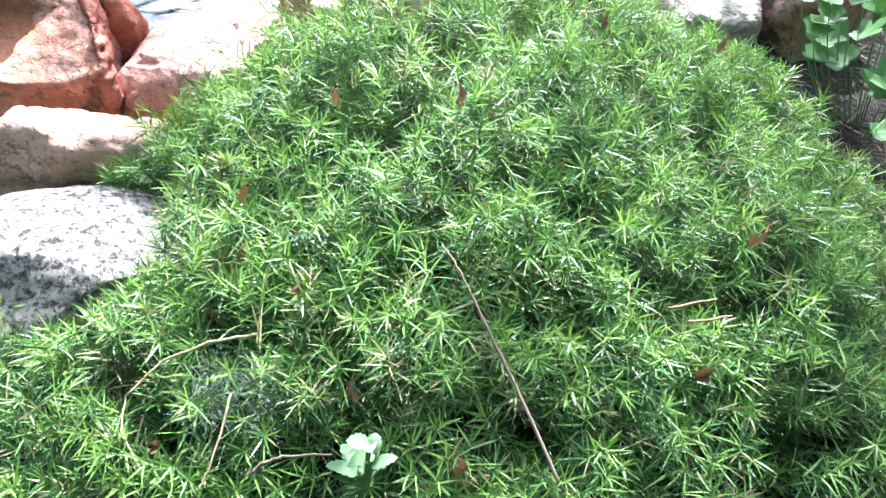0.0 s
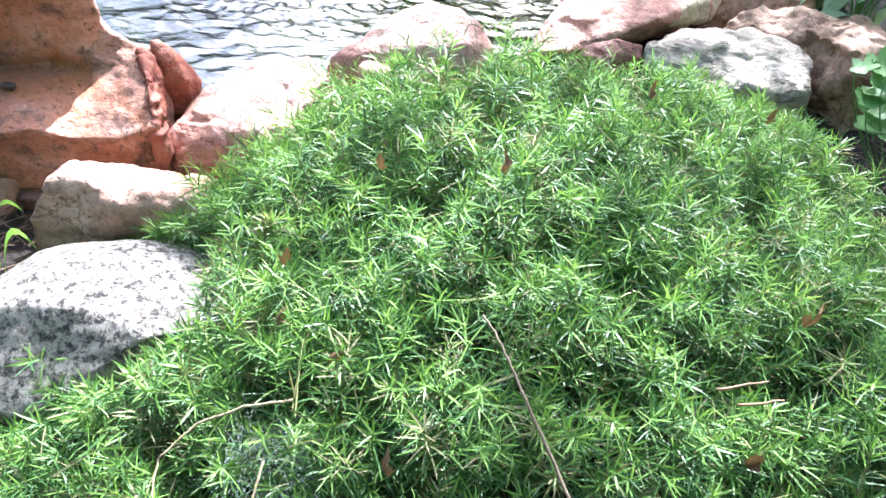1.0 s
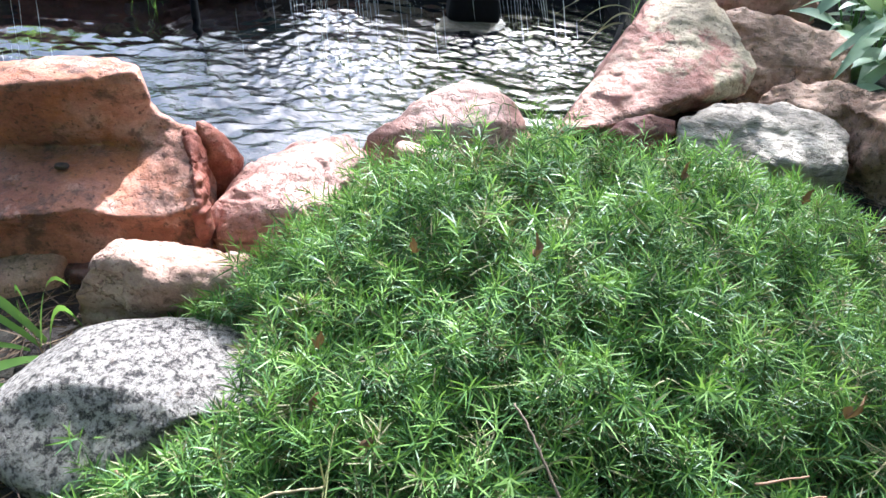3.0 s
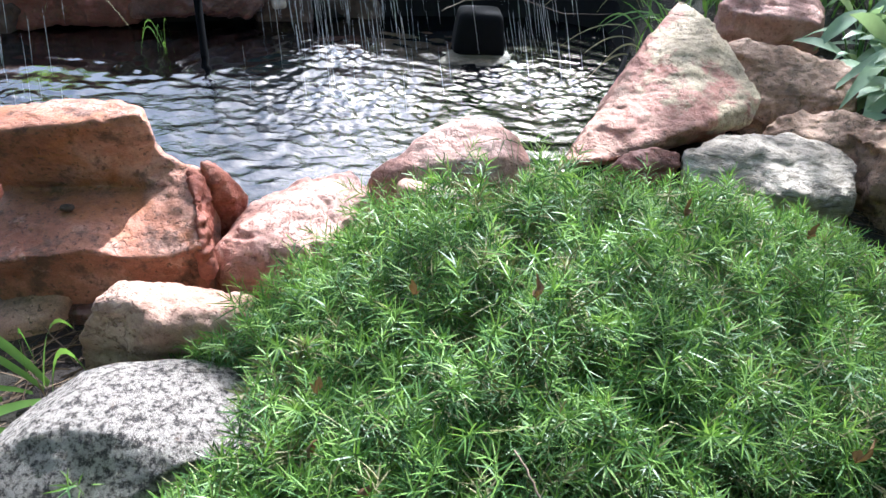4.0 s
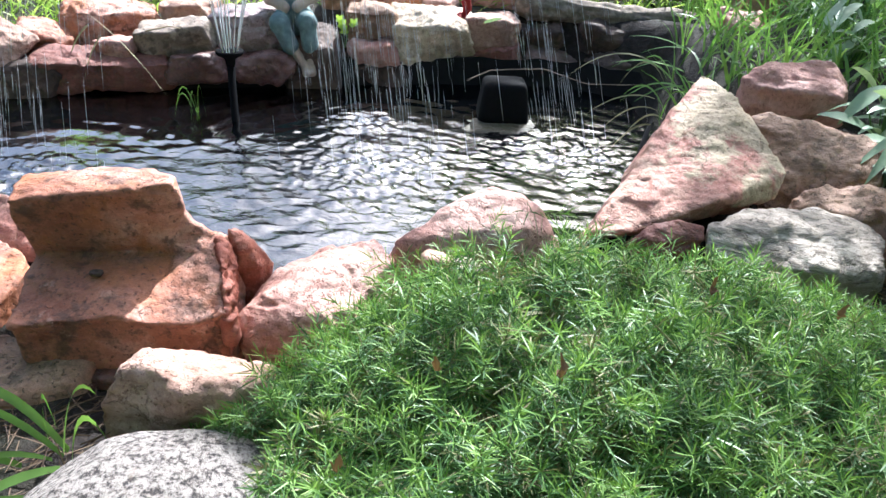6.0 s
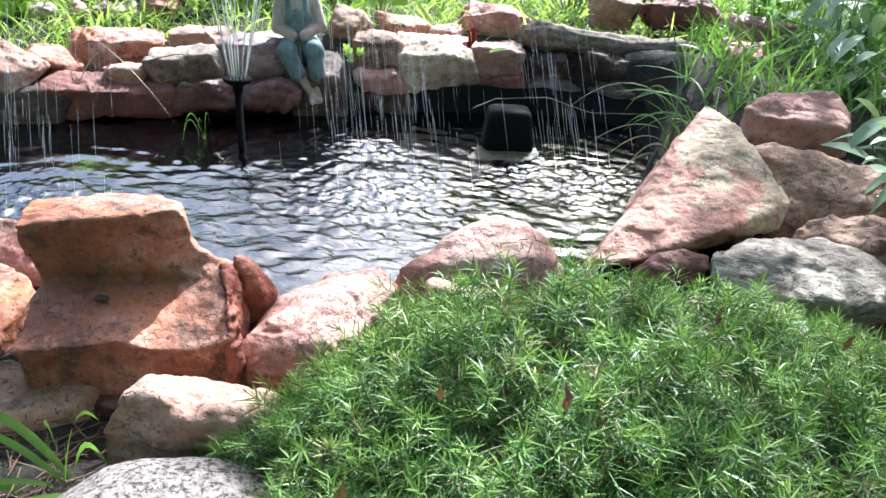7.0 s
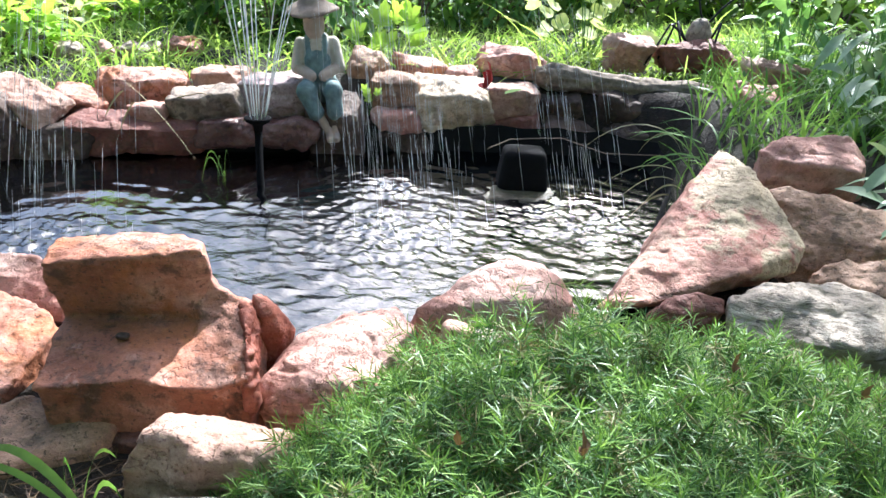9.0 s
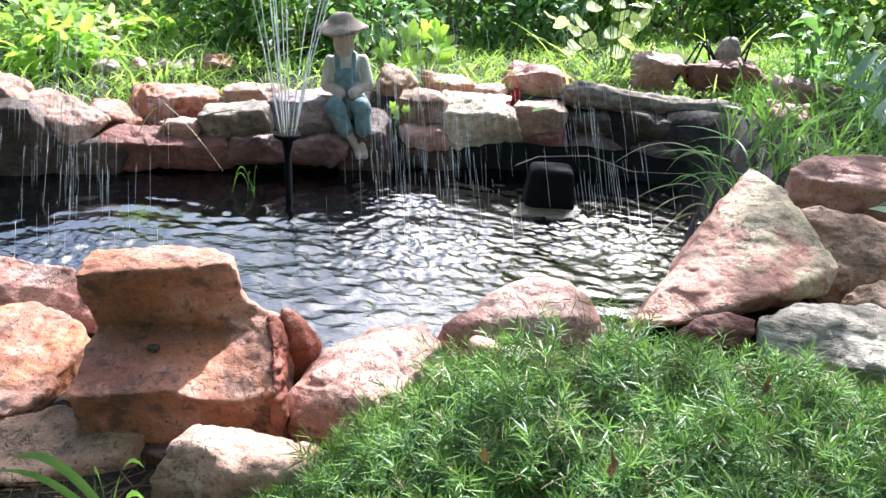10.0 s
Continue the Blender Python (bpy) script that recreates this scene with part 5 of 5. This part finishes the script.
leafy_plant("bank_weed", "small lime green weed between the bank stones", (-0.885, 2.5, 0.15), [(-0.02, 0, 0.04, 0.035), (0.02, 0, 0.05, 0.035), (0, -0.01, 0.065, 0.03), (0.01, 0, 0.025, 0.03)], LIME, LOBED, 705, 0.001, facing=(0, -0.8, 0.6))


def long_leaves(name, label, at, count, length, wide, material, seed, aim=(-0.6, -0.3, 0.4), fold=0.12, sag=0.55, rise=0.25, spread=0.03, outline=(0.15, 0.6, 0.92, 1.0, 0.85, 0.5, 0.03)):
    """A plant of long pointed leaves that arch out from a few stalks."""
    chance = np.random.default_rng(seed)
    plant = thing(name, at, label, "plant")
    for k in range(count):
        h = rise * chance.uniform(0.25, 1.0)
        base = np.array([[chance.normal(0, spread), chance.normal(0, spread), h]])
        way = unit(np.array([aim]) + chance.normal(0, 0.55, (1, 3)))
        bend = np.array([[0.0, 0.0, -sag * chance.uniform(0.5, 1.3)]])
        side = unit(np.cross(way, (0, 0, 1.0)) + chance.normal(0, 0.25, (1, 3)))
        L = np.array([length * chance.uniform(0.65, 1.25)])
        V, Fc = ribbons(base, way, bend, side, L, np.array([wide * chance.uniform(0.7, 1.2)]), outline, fold=fold)
        part("leaf", mesh_of("leaf", V, Fc.tolist(), material), plant)
        bm = bmesh.new()
        tube(bm, curve_points((0, 0, -0.03), base[0], (0, 0, 0.02), 5), 0.0022, 5)
        part("stalk", from_bm("stalk", bm, BROAD), plant)
    return plant


long_leaves("pale_seedling", "pale green seedling with toothed leaves in the shrub", (-0.028, 0.365, 0.09), 12, 0.036, 0.017, SEEDLING, 706, aim=(0, -0.05, 0.95), rise=0.1, spread=0.004, sag=0.5,
            outline=(0.1, 0.5, 0.75, 0.95, 0.8, 1.0, 0.8, 0.88, 0.6, 0.65, 0.35, 0.02))
long_leaves("silver_leaved_plant", "plant with long silvery green leaves hanging over boulders", (0.7, 1.86, 0.08), 16, 0.16, 0.042, SILVER, 731, aim=(-0.8, -0.3, 0.2), rise=0.25)
long_leaves("silver_leaved_plant", "plant with long silvery green leaves over the stones", (0.72, 1.72, 0.1), 13, 0.13, 0.035, SILVER, 711, aim=(-0.8, -0.25, 0.25), rise=0.26)
long_leaves("silver_leaved_plant", "plant with long silvery green leaves in shade", (0.72, 2.5, 0.2), 16, 0.15, 0.035, SILVER, 712, aim=(-0.5, -0.5, 0.4), rise=0.24)
long_leaves("silver_leaved_plant", "plant with long silvery green leaves in shade", (0.66, 2.95, 0.22), 16, 0.14, 0.032, SILVER, 713, aim=(-0.3, -0.5, 0.5), rise=0.34)
long_leaves("silver_leaved_plant", "plant with long silvery green leaves beside the pink block", (0.7, 2.02, 0.12), 18, 0.15, 0.036, SILVER, 732, aim=(-0.5, -0.4, 0.4), rise=0.2)
long_leaves("silver_leaved_plant", "plant with long silvery green leaves beside the pink block", (0.82, 2.2, 0.15), 18, 0.16, 0.036, SILVER, 733, aim=(-0.5, -0.4, 0.5), rise=0.24)
long_leaves("green_leaved_plant", "dark green leafy plant behind the bank", (0.62, 3.3, 0.24), 18, 0.14, 0.045, BROAD, 714, aim=(-0.2, -0.5, 0.6), rise=0.34)
for k, (px, py, pz, n, L, W) in enumerate(((0.5, 3.15, 0.22, 16, 0.13, 0.035), (0.7, 2.72, 0.22, 18, 0.15, 0.03), (0.85, 3.05, 0.24, 20, 0.17, 0.05), (0.98, 2.75, 0.22, 18, 0.16, 0.045), (0.62, 3.7, 0.25, 20, 0.16, 0.05),
                                           (0.95, 3.5, 0.25, 20, 0.17, 0.05), (0.85, 2.3, 0.2, 16, 0.15, 0.035), (1.05, 3.8, 0.26, 18, 0.16, 0.05), (1.3, 3.3, 0.27, 20, 0.16, 0.05), (-0.45, 4.1, 0.26, 16, 0.12, 0.04))):
    long_leaves("fresh_leaved_plant", "lush green leafy plant on the far bank", (px, py, pz), n, L, W, (FRESH, SILVER, FRESH, BROAD)[k % 4], 720 + k, aim=(-0.2, -0.4, 0.7), rise=0.32)
long_leaves("reed", "green reed leaves at the edge of the water", (-0.04, 1.45, -0.05), 7, 0.12, 0.014, GRASS_SHADED, 716, aim=(-0.2, 0.3, 0.9), rise=0.08, fold=0.08)


def blade(bm_sets, a, b, lift, wide):
    """One arching blade from a to b, for tufts that are placed by hand."""
    a, b = np.array(a, float), np.array(b, float)
    d = b - a
    way = d + np.array((0, 0, lift))
    L = np.array([1.0])
    side = unit(np.cross(d, (0, 0, 1.0)) + np.array((0.02, 0.02, 0.25)))[None]
    bm_sets.append((*ribbons(a[None], way[None], np.array([[0, 0, -lift]]), side, L, np.array([wide]), (0.6, 0.85, 1.0, 1.0, 0.95, 0.8, 0.6, 0.35, 0.05), fold=0.15), 0))


def tuft(name, label, material, blades):
    sets = []
    for a, b, lift, wide in blades:
        blade(sets, a, b, lift, wide)
    return tagged(new(name, blades_mesh(name, sets, [material])), label, "grass")


tuft("grass_tuft", "broad green grass tuft beside the granite boulder", GRASS_MID,
     [((-0.62, 0.69, 0.03), (-0.82, 0.7, 0.06), 0.14, 0.01), ((-0.62, 0.69, 0.03), (-0.63, 0.78, 0.06), 0.22, 0.012), ((-0.6, 0.68, 0.03), (-0.56, 0.71, 0.045), 0.26, 0.013),
      ((-0.63, 0.68, 0.03), (-0.72, 0.58, 0.05), 0.12, 0.008), ((-0.61, 0.67, 0.03), (-0.68, 0.52, 0.03), 0.1, 0.012), ((-0.62, 0.7, 0.03), (-0.83, 0.73, 0.05), 0.22, 0.013), ((-0.65, 0.7, 0.03), (-0.64, 0.71, 0.05), 0.3, 0.01),
      ((-0.66, 0.66, 0.03), (-0.8, 0.6, 0.04), 0.1, 0.012), ((-0.6, 0.62, 0.03), (-0.72, 0.5, 0.05), 0.08, 0.01)])
tuft("grass_tuft", "thin green grass tuft standing in the pond", GRASS_MID,
     [((-1.2, 2.05, -0.02), (-1.25, 2.0, -0.02), 0.42, 0.005), ((-1.2, 2.05, -0.02), (-1.14, 2.0, -0.02), 0.46, 0.005), ((-1.2, 2.05, -0.02), (-1.17, 1.96, -0.02), 0.4, 0.0045), ((-1.21, 2.05, -0.02), (-1.23, 1.97, 0.0), 0.32, 0.0045)])
tuft("dry_grass_stalk", "pale dry grass hanging over the bank stones", NEEDLE_DRY,
     [((-1.68, 2.2, 0.24), (-1.3, 2.05, 0.04), 0.12, 0.006), ((-1.62, 2.16, 0.2), (-1.66, 2.06, 0.06), 0.1, 0.008), ((-1.55, 2.12, 0.18), (-1.58, 2.04, 0.05), 0.08, 0.008), ((-1.86, 2.1, 0.22), (-1.8, 1.96, 0.04), 0.1, 0.007)])
tuft("dry_grass_stalk", "pale dry grass arching over the water", NEEDLE_DRY,
     [((0.18, 2.5, 0.08), (-0.05, 2.44, 0.01), 0.16, 0.004), ((0.18, 2.45, 0.06), (0.02, 2.36, 0.01), 0.14, 0.004), ((0.2, 2.7, 0.12), (-0.14, 2.66, 0.06), 0.32, 0.006), ((0.2, 2.65, 0.1), (0.05, 2.6, 0.08), 0.3, 0.006),
      ((0.16, 2.3, 0.06), (0.05, 2.2, 0.0), 0.1, 0.006), ((0.2, 2.4, 0.05), (0.08, 2.25, 0.02), 0.16, 0.006)])
tuft("grass_tuft", "arching green grass leaning over the water", GRASS_SHADED,
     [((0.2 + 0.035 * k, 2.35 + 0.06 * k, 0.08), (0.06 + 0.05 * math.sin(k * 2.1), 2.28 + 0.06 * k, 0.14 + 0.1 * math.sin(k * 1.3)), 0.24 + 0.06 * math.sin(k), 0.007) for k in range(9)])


# ---- garden ornaments ----
def build_spider():
    """Yard figure: a grey stone on bent black rods."""
    toy = thing("garden_spider", (0.235, 3.4, 0.285), "garden spider of grey stone with black bent iron legs", "ornament")
    P, Fc = ball(4)
    V = P * (0.055, 0.05, 0.085) + (0, 0, 0.1)
    V = weather(V, 0.008, 9)
    V[:, 0] *= 1 - 1.2 * np.clip(V[:, 2] - 0.1, 0, 1)
    part("body", mesh_of("body", V, Fc, GREY), toy, "grey pointed stone body")
    for a, b, c in (((-0.01, 0.0, 0.05), (-0.12, -0.06, 0.16), (-0.2, -0.18, 0.0)), ((-0.02, -0.01, 0.03), (-0.1, -0.04, 0.165), (-0.15, -0.12, 0.02)), ((-0.02, -0.02, 0.04), (-0.1, -0.03, 0.17), (-0.05, -0.08, 0.03)),
                    ((0.03, -0.02, 0.06), (0.075, -0.04, 0.18), (0.05, -0.1, 0.02)), ((0.02, 0.0, 0.15), (-0.01, 0.0, 0.2), (-0.03, 0.01, 0.27)), ((0.02, 0.0, 0.15), (0.06, 0.01, 0.21), (0.12, 0.02, 0.28))):
        bm = bmesh.new()
        a, b, c = Vector(a), Vector(b), Vector(c)
        pts = [a.lerp(b, 0.5 * k) for k in range(2)] + [a.lerp(b, 0.94), b.lerp(c, 0.06) + Vector((0, 0, 0.002))] + [b.lerp(c, 0.55), c]
        tube(bm, pts, 0.0045, 7)
        part("leg", from_bm("leg", bm, IRON), toy, "bent black iron rod")


build_spider()


def build_pot():
    pot = thing("flower_pot", (-0.05, 5.9, 0.27), "large brown clay pot standing in the grass", "pot")
    n, rows, bm = 32, [], bmesh.new()
    for r, z in ((0.085, 0.0), (0.11, 0.15), (0.125, 0.26), (0.14, 0.265), (0.142, 0.31), (0.128, 0.312), (0.118, 0.26), (0.1, 0.1)):
        rows.append([bm.verts.new((r * math.cos(6.28319 * j / n), r * math.sin(6.28319 * j / n), z)) for j in range(n)])
    for u, v in zip(rows, rows[1:]):
        for j in range(n):
            bm.faces.new((u[j], u[(j + 1) % n], v[(j + 1) % n], v[j]))
    bm.faces.new(rows[0][::-1])
    bm.faces.new(rows[-1])
    part("body", from_bm("body", bm, TERRACOTTA), pot)
    for s in (0, 1):
        bm = bmesh.new()
        tube(bm, [Vector((0.13, -0.1 - 0.03 * s, 0.24 - 0.06 * s)), Vector((0.21, -0.1 - 0.03 * s, 0.25 - 0.06 * s)), Vector((0.225, -0.1 - 0.03 * s, 0.23 - 0.06 * s)), Vector((0.23, -0.1 - 0.03 * s, 0.12))], 0.006, 7)
        part("rod", from_bm("rod", bm, IRON), pot, "bent black iron rod")


build_pot()


def build_pump():
    P, Fc = ball(4)
    V = P / (np.abs(P) ** 8).sum(1, keepdims=True) ** (1 / 8)
    V = V * (0.075, 0.06, 0.07) * (1 - 0.12 * V[:, 2:3] / 1.0)
    ob = new("pond_pump", mesh_of("pond_pump", V, Fc, PUMP))
    ob.matrix_world = pose(-0.3, 2.36, 0.066, 0, 0, 15)
    tagged(ob, "dark grey plastic pump box on a flat stone in the pond", "pump")


build_pump()
slab("flat_stone", "flat olive brown stone just awash in the pond", OLIVE, (-0.3, 2.29, -0.024), (0.3, 0.15, 0.05), (0, 0, 15), 301, 0.3, voxel=0.005, rough=0.006)


def build_red_leaf():
    V0, Fc = leaf_fan(5, 0.5, 40, 0.9, 0.06)
    rot = Euler((radians(55), radians(-12), radians(-55))).to_matrix()
    V = np.array([rot @ Vector(v) for v in V0 * 0.095 * np.array((0.75, 1, 1))])
    V = V + 0.011 * np.stack([lattice(V, 45, 40 + k) for k in range(3)], 1)
    ob = new("red_leaf", mesh_of("red_leaf", V, Fc, RED_PAINT))
    ob.matrix_world = pose(-0.5, 2.63, 0.235)
    tagged(ob, "crumpled bright red leaf lying on the cream stone", "leaf")
    sets = []
    blade(sets, (-0.43, 2.65, 0.232), (-0.37, 2.68, 0.245), 0.01, 0.014)
    tagged(new("fallen_leaf", blades_mesh("fallen_leaf", sets, [SILVER])), "pale grey leaf fallen on the stone", "leaf")


build_red_leaf()


# dark disc added in place of a small hole in the seat
rock("dark_pebble", "small flat black disc standing for a hole in the stepped boulder", DARK, (-0.709, 0.92, 0.166), (0.02, 0.014, 0.008), (4, 0, 17), 303, facets=3, rough=0.001, sub=3)

# ---- sticks, straws and dead leaves ----
DRY_WOOD = plain("dry_grey_wood", (0.2, 0.14, 0.1), 0.85, vary=0.6)


def stick(name, label, points, r, material, category="stick"):
    bm = bmesh.new()
    chance = np.random.default_rng(len(label) + int(abs(points[0][0]) * 1000))
    pts = []
    for a, b in zip(points, points[1:]):
        pts += [Vector(a).lerp(Vector(b), k / 5) + Vector(chance.normal(size=3)) * r * 0.25 for k in range(5)]
    pts.append(Vector(points[-1]))
    n = len(pts)
    tube(bm, pts, [r * (1 - 0.5 * k / n) for k in range(n)], 7)
    return tagged(new(name, from_bm(name, bm, material)), label, category)


stick("dry_stick", "long thin pale stick lying over the shrub", [(0.144, 0.373, 0.138), (0.099, 0.436, 0.178), (0.062, 0.486, 0.208), (0.042, 0.513, 0.224), (0.023, 0.54, 0.236), (0.01, 0.555, 0.24)], 0.0018, DRY_WOOD)
stick("dry_straw", "long curved straw lying on the shrub", [(-0.147, 0.464, 0.182), (-0.19, 0.456, 0.17), (-0.229, 0.44, 0.154), (-0.254, 0.41, 0.136), (-0.25, 0.382, 0.124), (-0.223, 0.354, 0.114)], 0.0014, STRAW, "straw")
stick("dry_straw", "thin pale straw lying on the shrub", [(-0.158, 0.415, 0.155), (-0.159, 0.39, 0.142), (-0.162, 0.361, 0.126), (-0.169, 0.34, 0.112)], 0.0012, STRAW, "straw")
stick("dry_stick", "orange brown stick lying in the shrub", [(0.238, 0.546, 0.205), (0.29, 0.569, 0.205)], 0.0016, TERRACOTTA)
stick("dry_stick", "orange brown stick lying in the shrub", [(0.258, 0.536, 0.2), (0.304, 0.553, 0.2)], 0.0016, TERRACOTTA)
stick("dry_stick", "short brown stick under the shrub", [(0.018, 0.371, 0.105), (0.05, 0.385, 0.11), (0.088, 0.392, 0.112)], 0.005, TERRACOTTA)
stick("dry_twig", "short grey twig under the shrub", [(-0.133, 0.357, 0.115), (-0.12, 0.368, 0.125), (-0.103, 0.376, 0.13), (-0.06, 0.381, 0.134)], 0.0018, TWIG)
stick("dry_straw", "curled brown straw beside the granite boulder", [(-0.376, 0.484, 0.105), (-0.352, 0.472, 0.112), (-0.348, 0.458, 0.112), (-0.36, 0.45, 0.105)], 0.002, TERRACOTTA, "straw")
stick("dry_twig", "bare twig reaching over the water", [(-0.42, 2.36, 0.11), (-0.36, 2.43, 0.13), (-0.28, 2.52, 0.12), (-0.2, 2.58, 0.115), (-0.05, 2.6, 0.075), (0.14, 2.58, 0.1)], 0.002, TWIG)
stick("dry_twig", "pale twig lying over the bank stones", [(-1.42, 2.16, 0.2), (-1.36, 2.2, 0.215), (-1.32, 2.2, 0.21)], 0.0025, STRAW)


def dead_leaf(at, size, seed, material=DEAD):
    chance = np.random.default_rng(seed)
    V0, Fc = leaf_fan(3, 0.4, 26, 1.3, 0.06)
    rot = Euler((chance.uniform(0.3, 1.3), chance.uniform(-0.6, 0.6), chance.uniform(0, 6.28))).to_matrix()
    V = np.array([rot @ Vector(v) for v in V0 * size * (0.7, 1, 1)])
    V = V + 0.12 * size * np.stack([lattice(V / size, 4, seed + k) for k in range(3)], 1)
    ob = new("dead_leaf", mesh_of("dead_leaf", V, Fc, material))
    ob.location = at
    tagged(ob, "curled brown dead leaf caught in the shrub", "leaf", "dead leaves in the shrub")


for k, (x, y, dz, s) in enumerate(((0.007, 0.723, 0.02, 0.034), (-0.045, 0.412, 0.018, 0.034), (-0.219, 0.371, 0.015, 0.028), (0.048, 0.395, -0.01, 0.05), (-0.122, 0.727, 0.015, 0.028), (-0.181, 0.531, 0.015, 0.026), (-0.124, 0.502, 0.01, 0.026),
                                   (0.327, 0.632, 0.012, 0.034), (0.263, 0.479, 0.01, 0.03), (0.35, 1.0, 0.02, 0.03), (0.18, 0.95, 0.02, 0.028), (-0.2, 0.6, 0.015, 0.03))):
    dead_leaf((x, y, 0.03 + float(mound(np.array([x]), np.array([y]))[0]) + dz), s * 0.8, 900 + k)


def build_litter():
    """Dry needles and straws on the bare soil."""
    chance = np.random.default_rng(55)
    x = np.concatenate((chance.uniform(0.4, 1.1, 3200), chance.uniform(-1.0, -0.5, 900)))
    y = np.concatenate((chance.uniform(0.7, 1.7, 3200), chance.uniform(0.4, 0.85, 900)))
    n = len(x)
    base = np.stack((x, y, ground_height(x, y) + chance.uniform(0.002, 0.016, n)), 1)
    way = unit(np.stack((chance.normal(size=n), chance.normal(size=n), chance.normal(0, 0.12, n)), 1))
    V, Fc = ribbons(base, way, chance.normal(0, 0.15, (n, 3)) * (1, 1, 0.2), across(way, chance), chance.uniform(0.02, 0.08, n), chance.uniform(0.001, 0.003, n), (0.7, 1.0, 0.9, 0.4))
    tagged(new("dry_litter", blades_mesh("dry_litter", [(V, Fc, 0)], [LITTER])), "dry straw and needles scattered on soil", "litter", kind="stuff")


build_litter()


def build_web():
    """Old spider web spread over the shrub: many fine strands."""
    chance = np.random.default_rng(91)
    n = 450
    a, r = chance.uniform(0, 6.283, n), np.sqrt(chance.uniform(0, 1, n))
    base = np.stack((-0.154 + 0.05 * r * np.cos(a), 0.436 + 0.04 * r * np.sin(a), 0.158 - 0.9 * 0.04 * r * np.abs(np.sin(a)) + chance.uniform(-0.006, 0.006, n)), 1)
    way = unit(np.stack((chance.normal(size=n), chance.normal(size=n), chance.normal(0, 0.08, n)), 1))
    V, Fc = ribbons(base, way, chance.normal(0, 0.05, (n, 3)), across(way, chance), chance.uniform(0.015, 0.05, n), np.full(n, 0.00009), (1, 1, 1))
    tagged(new("spider_web", blades_mesh("spider_web", [(V, Fc, 0)], [WEB])), "old grey spider web spread over the shrub", "web", kind="stuff")


build_web()
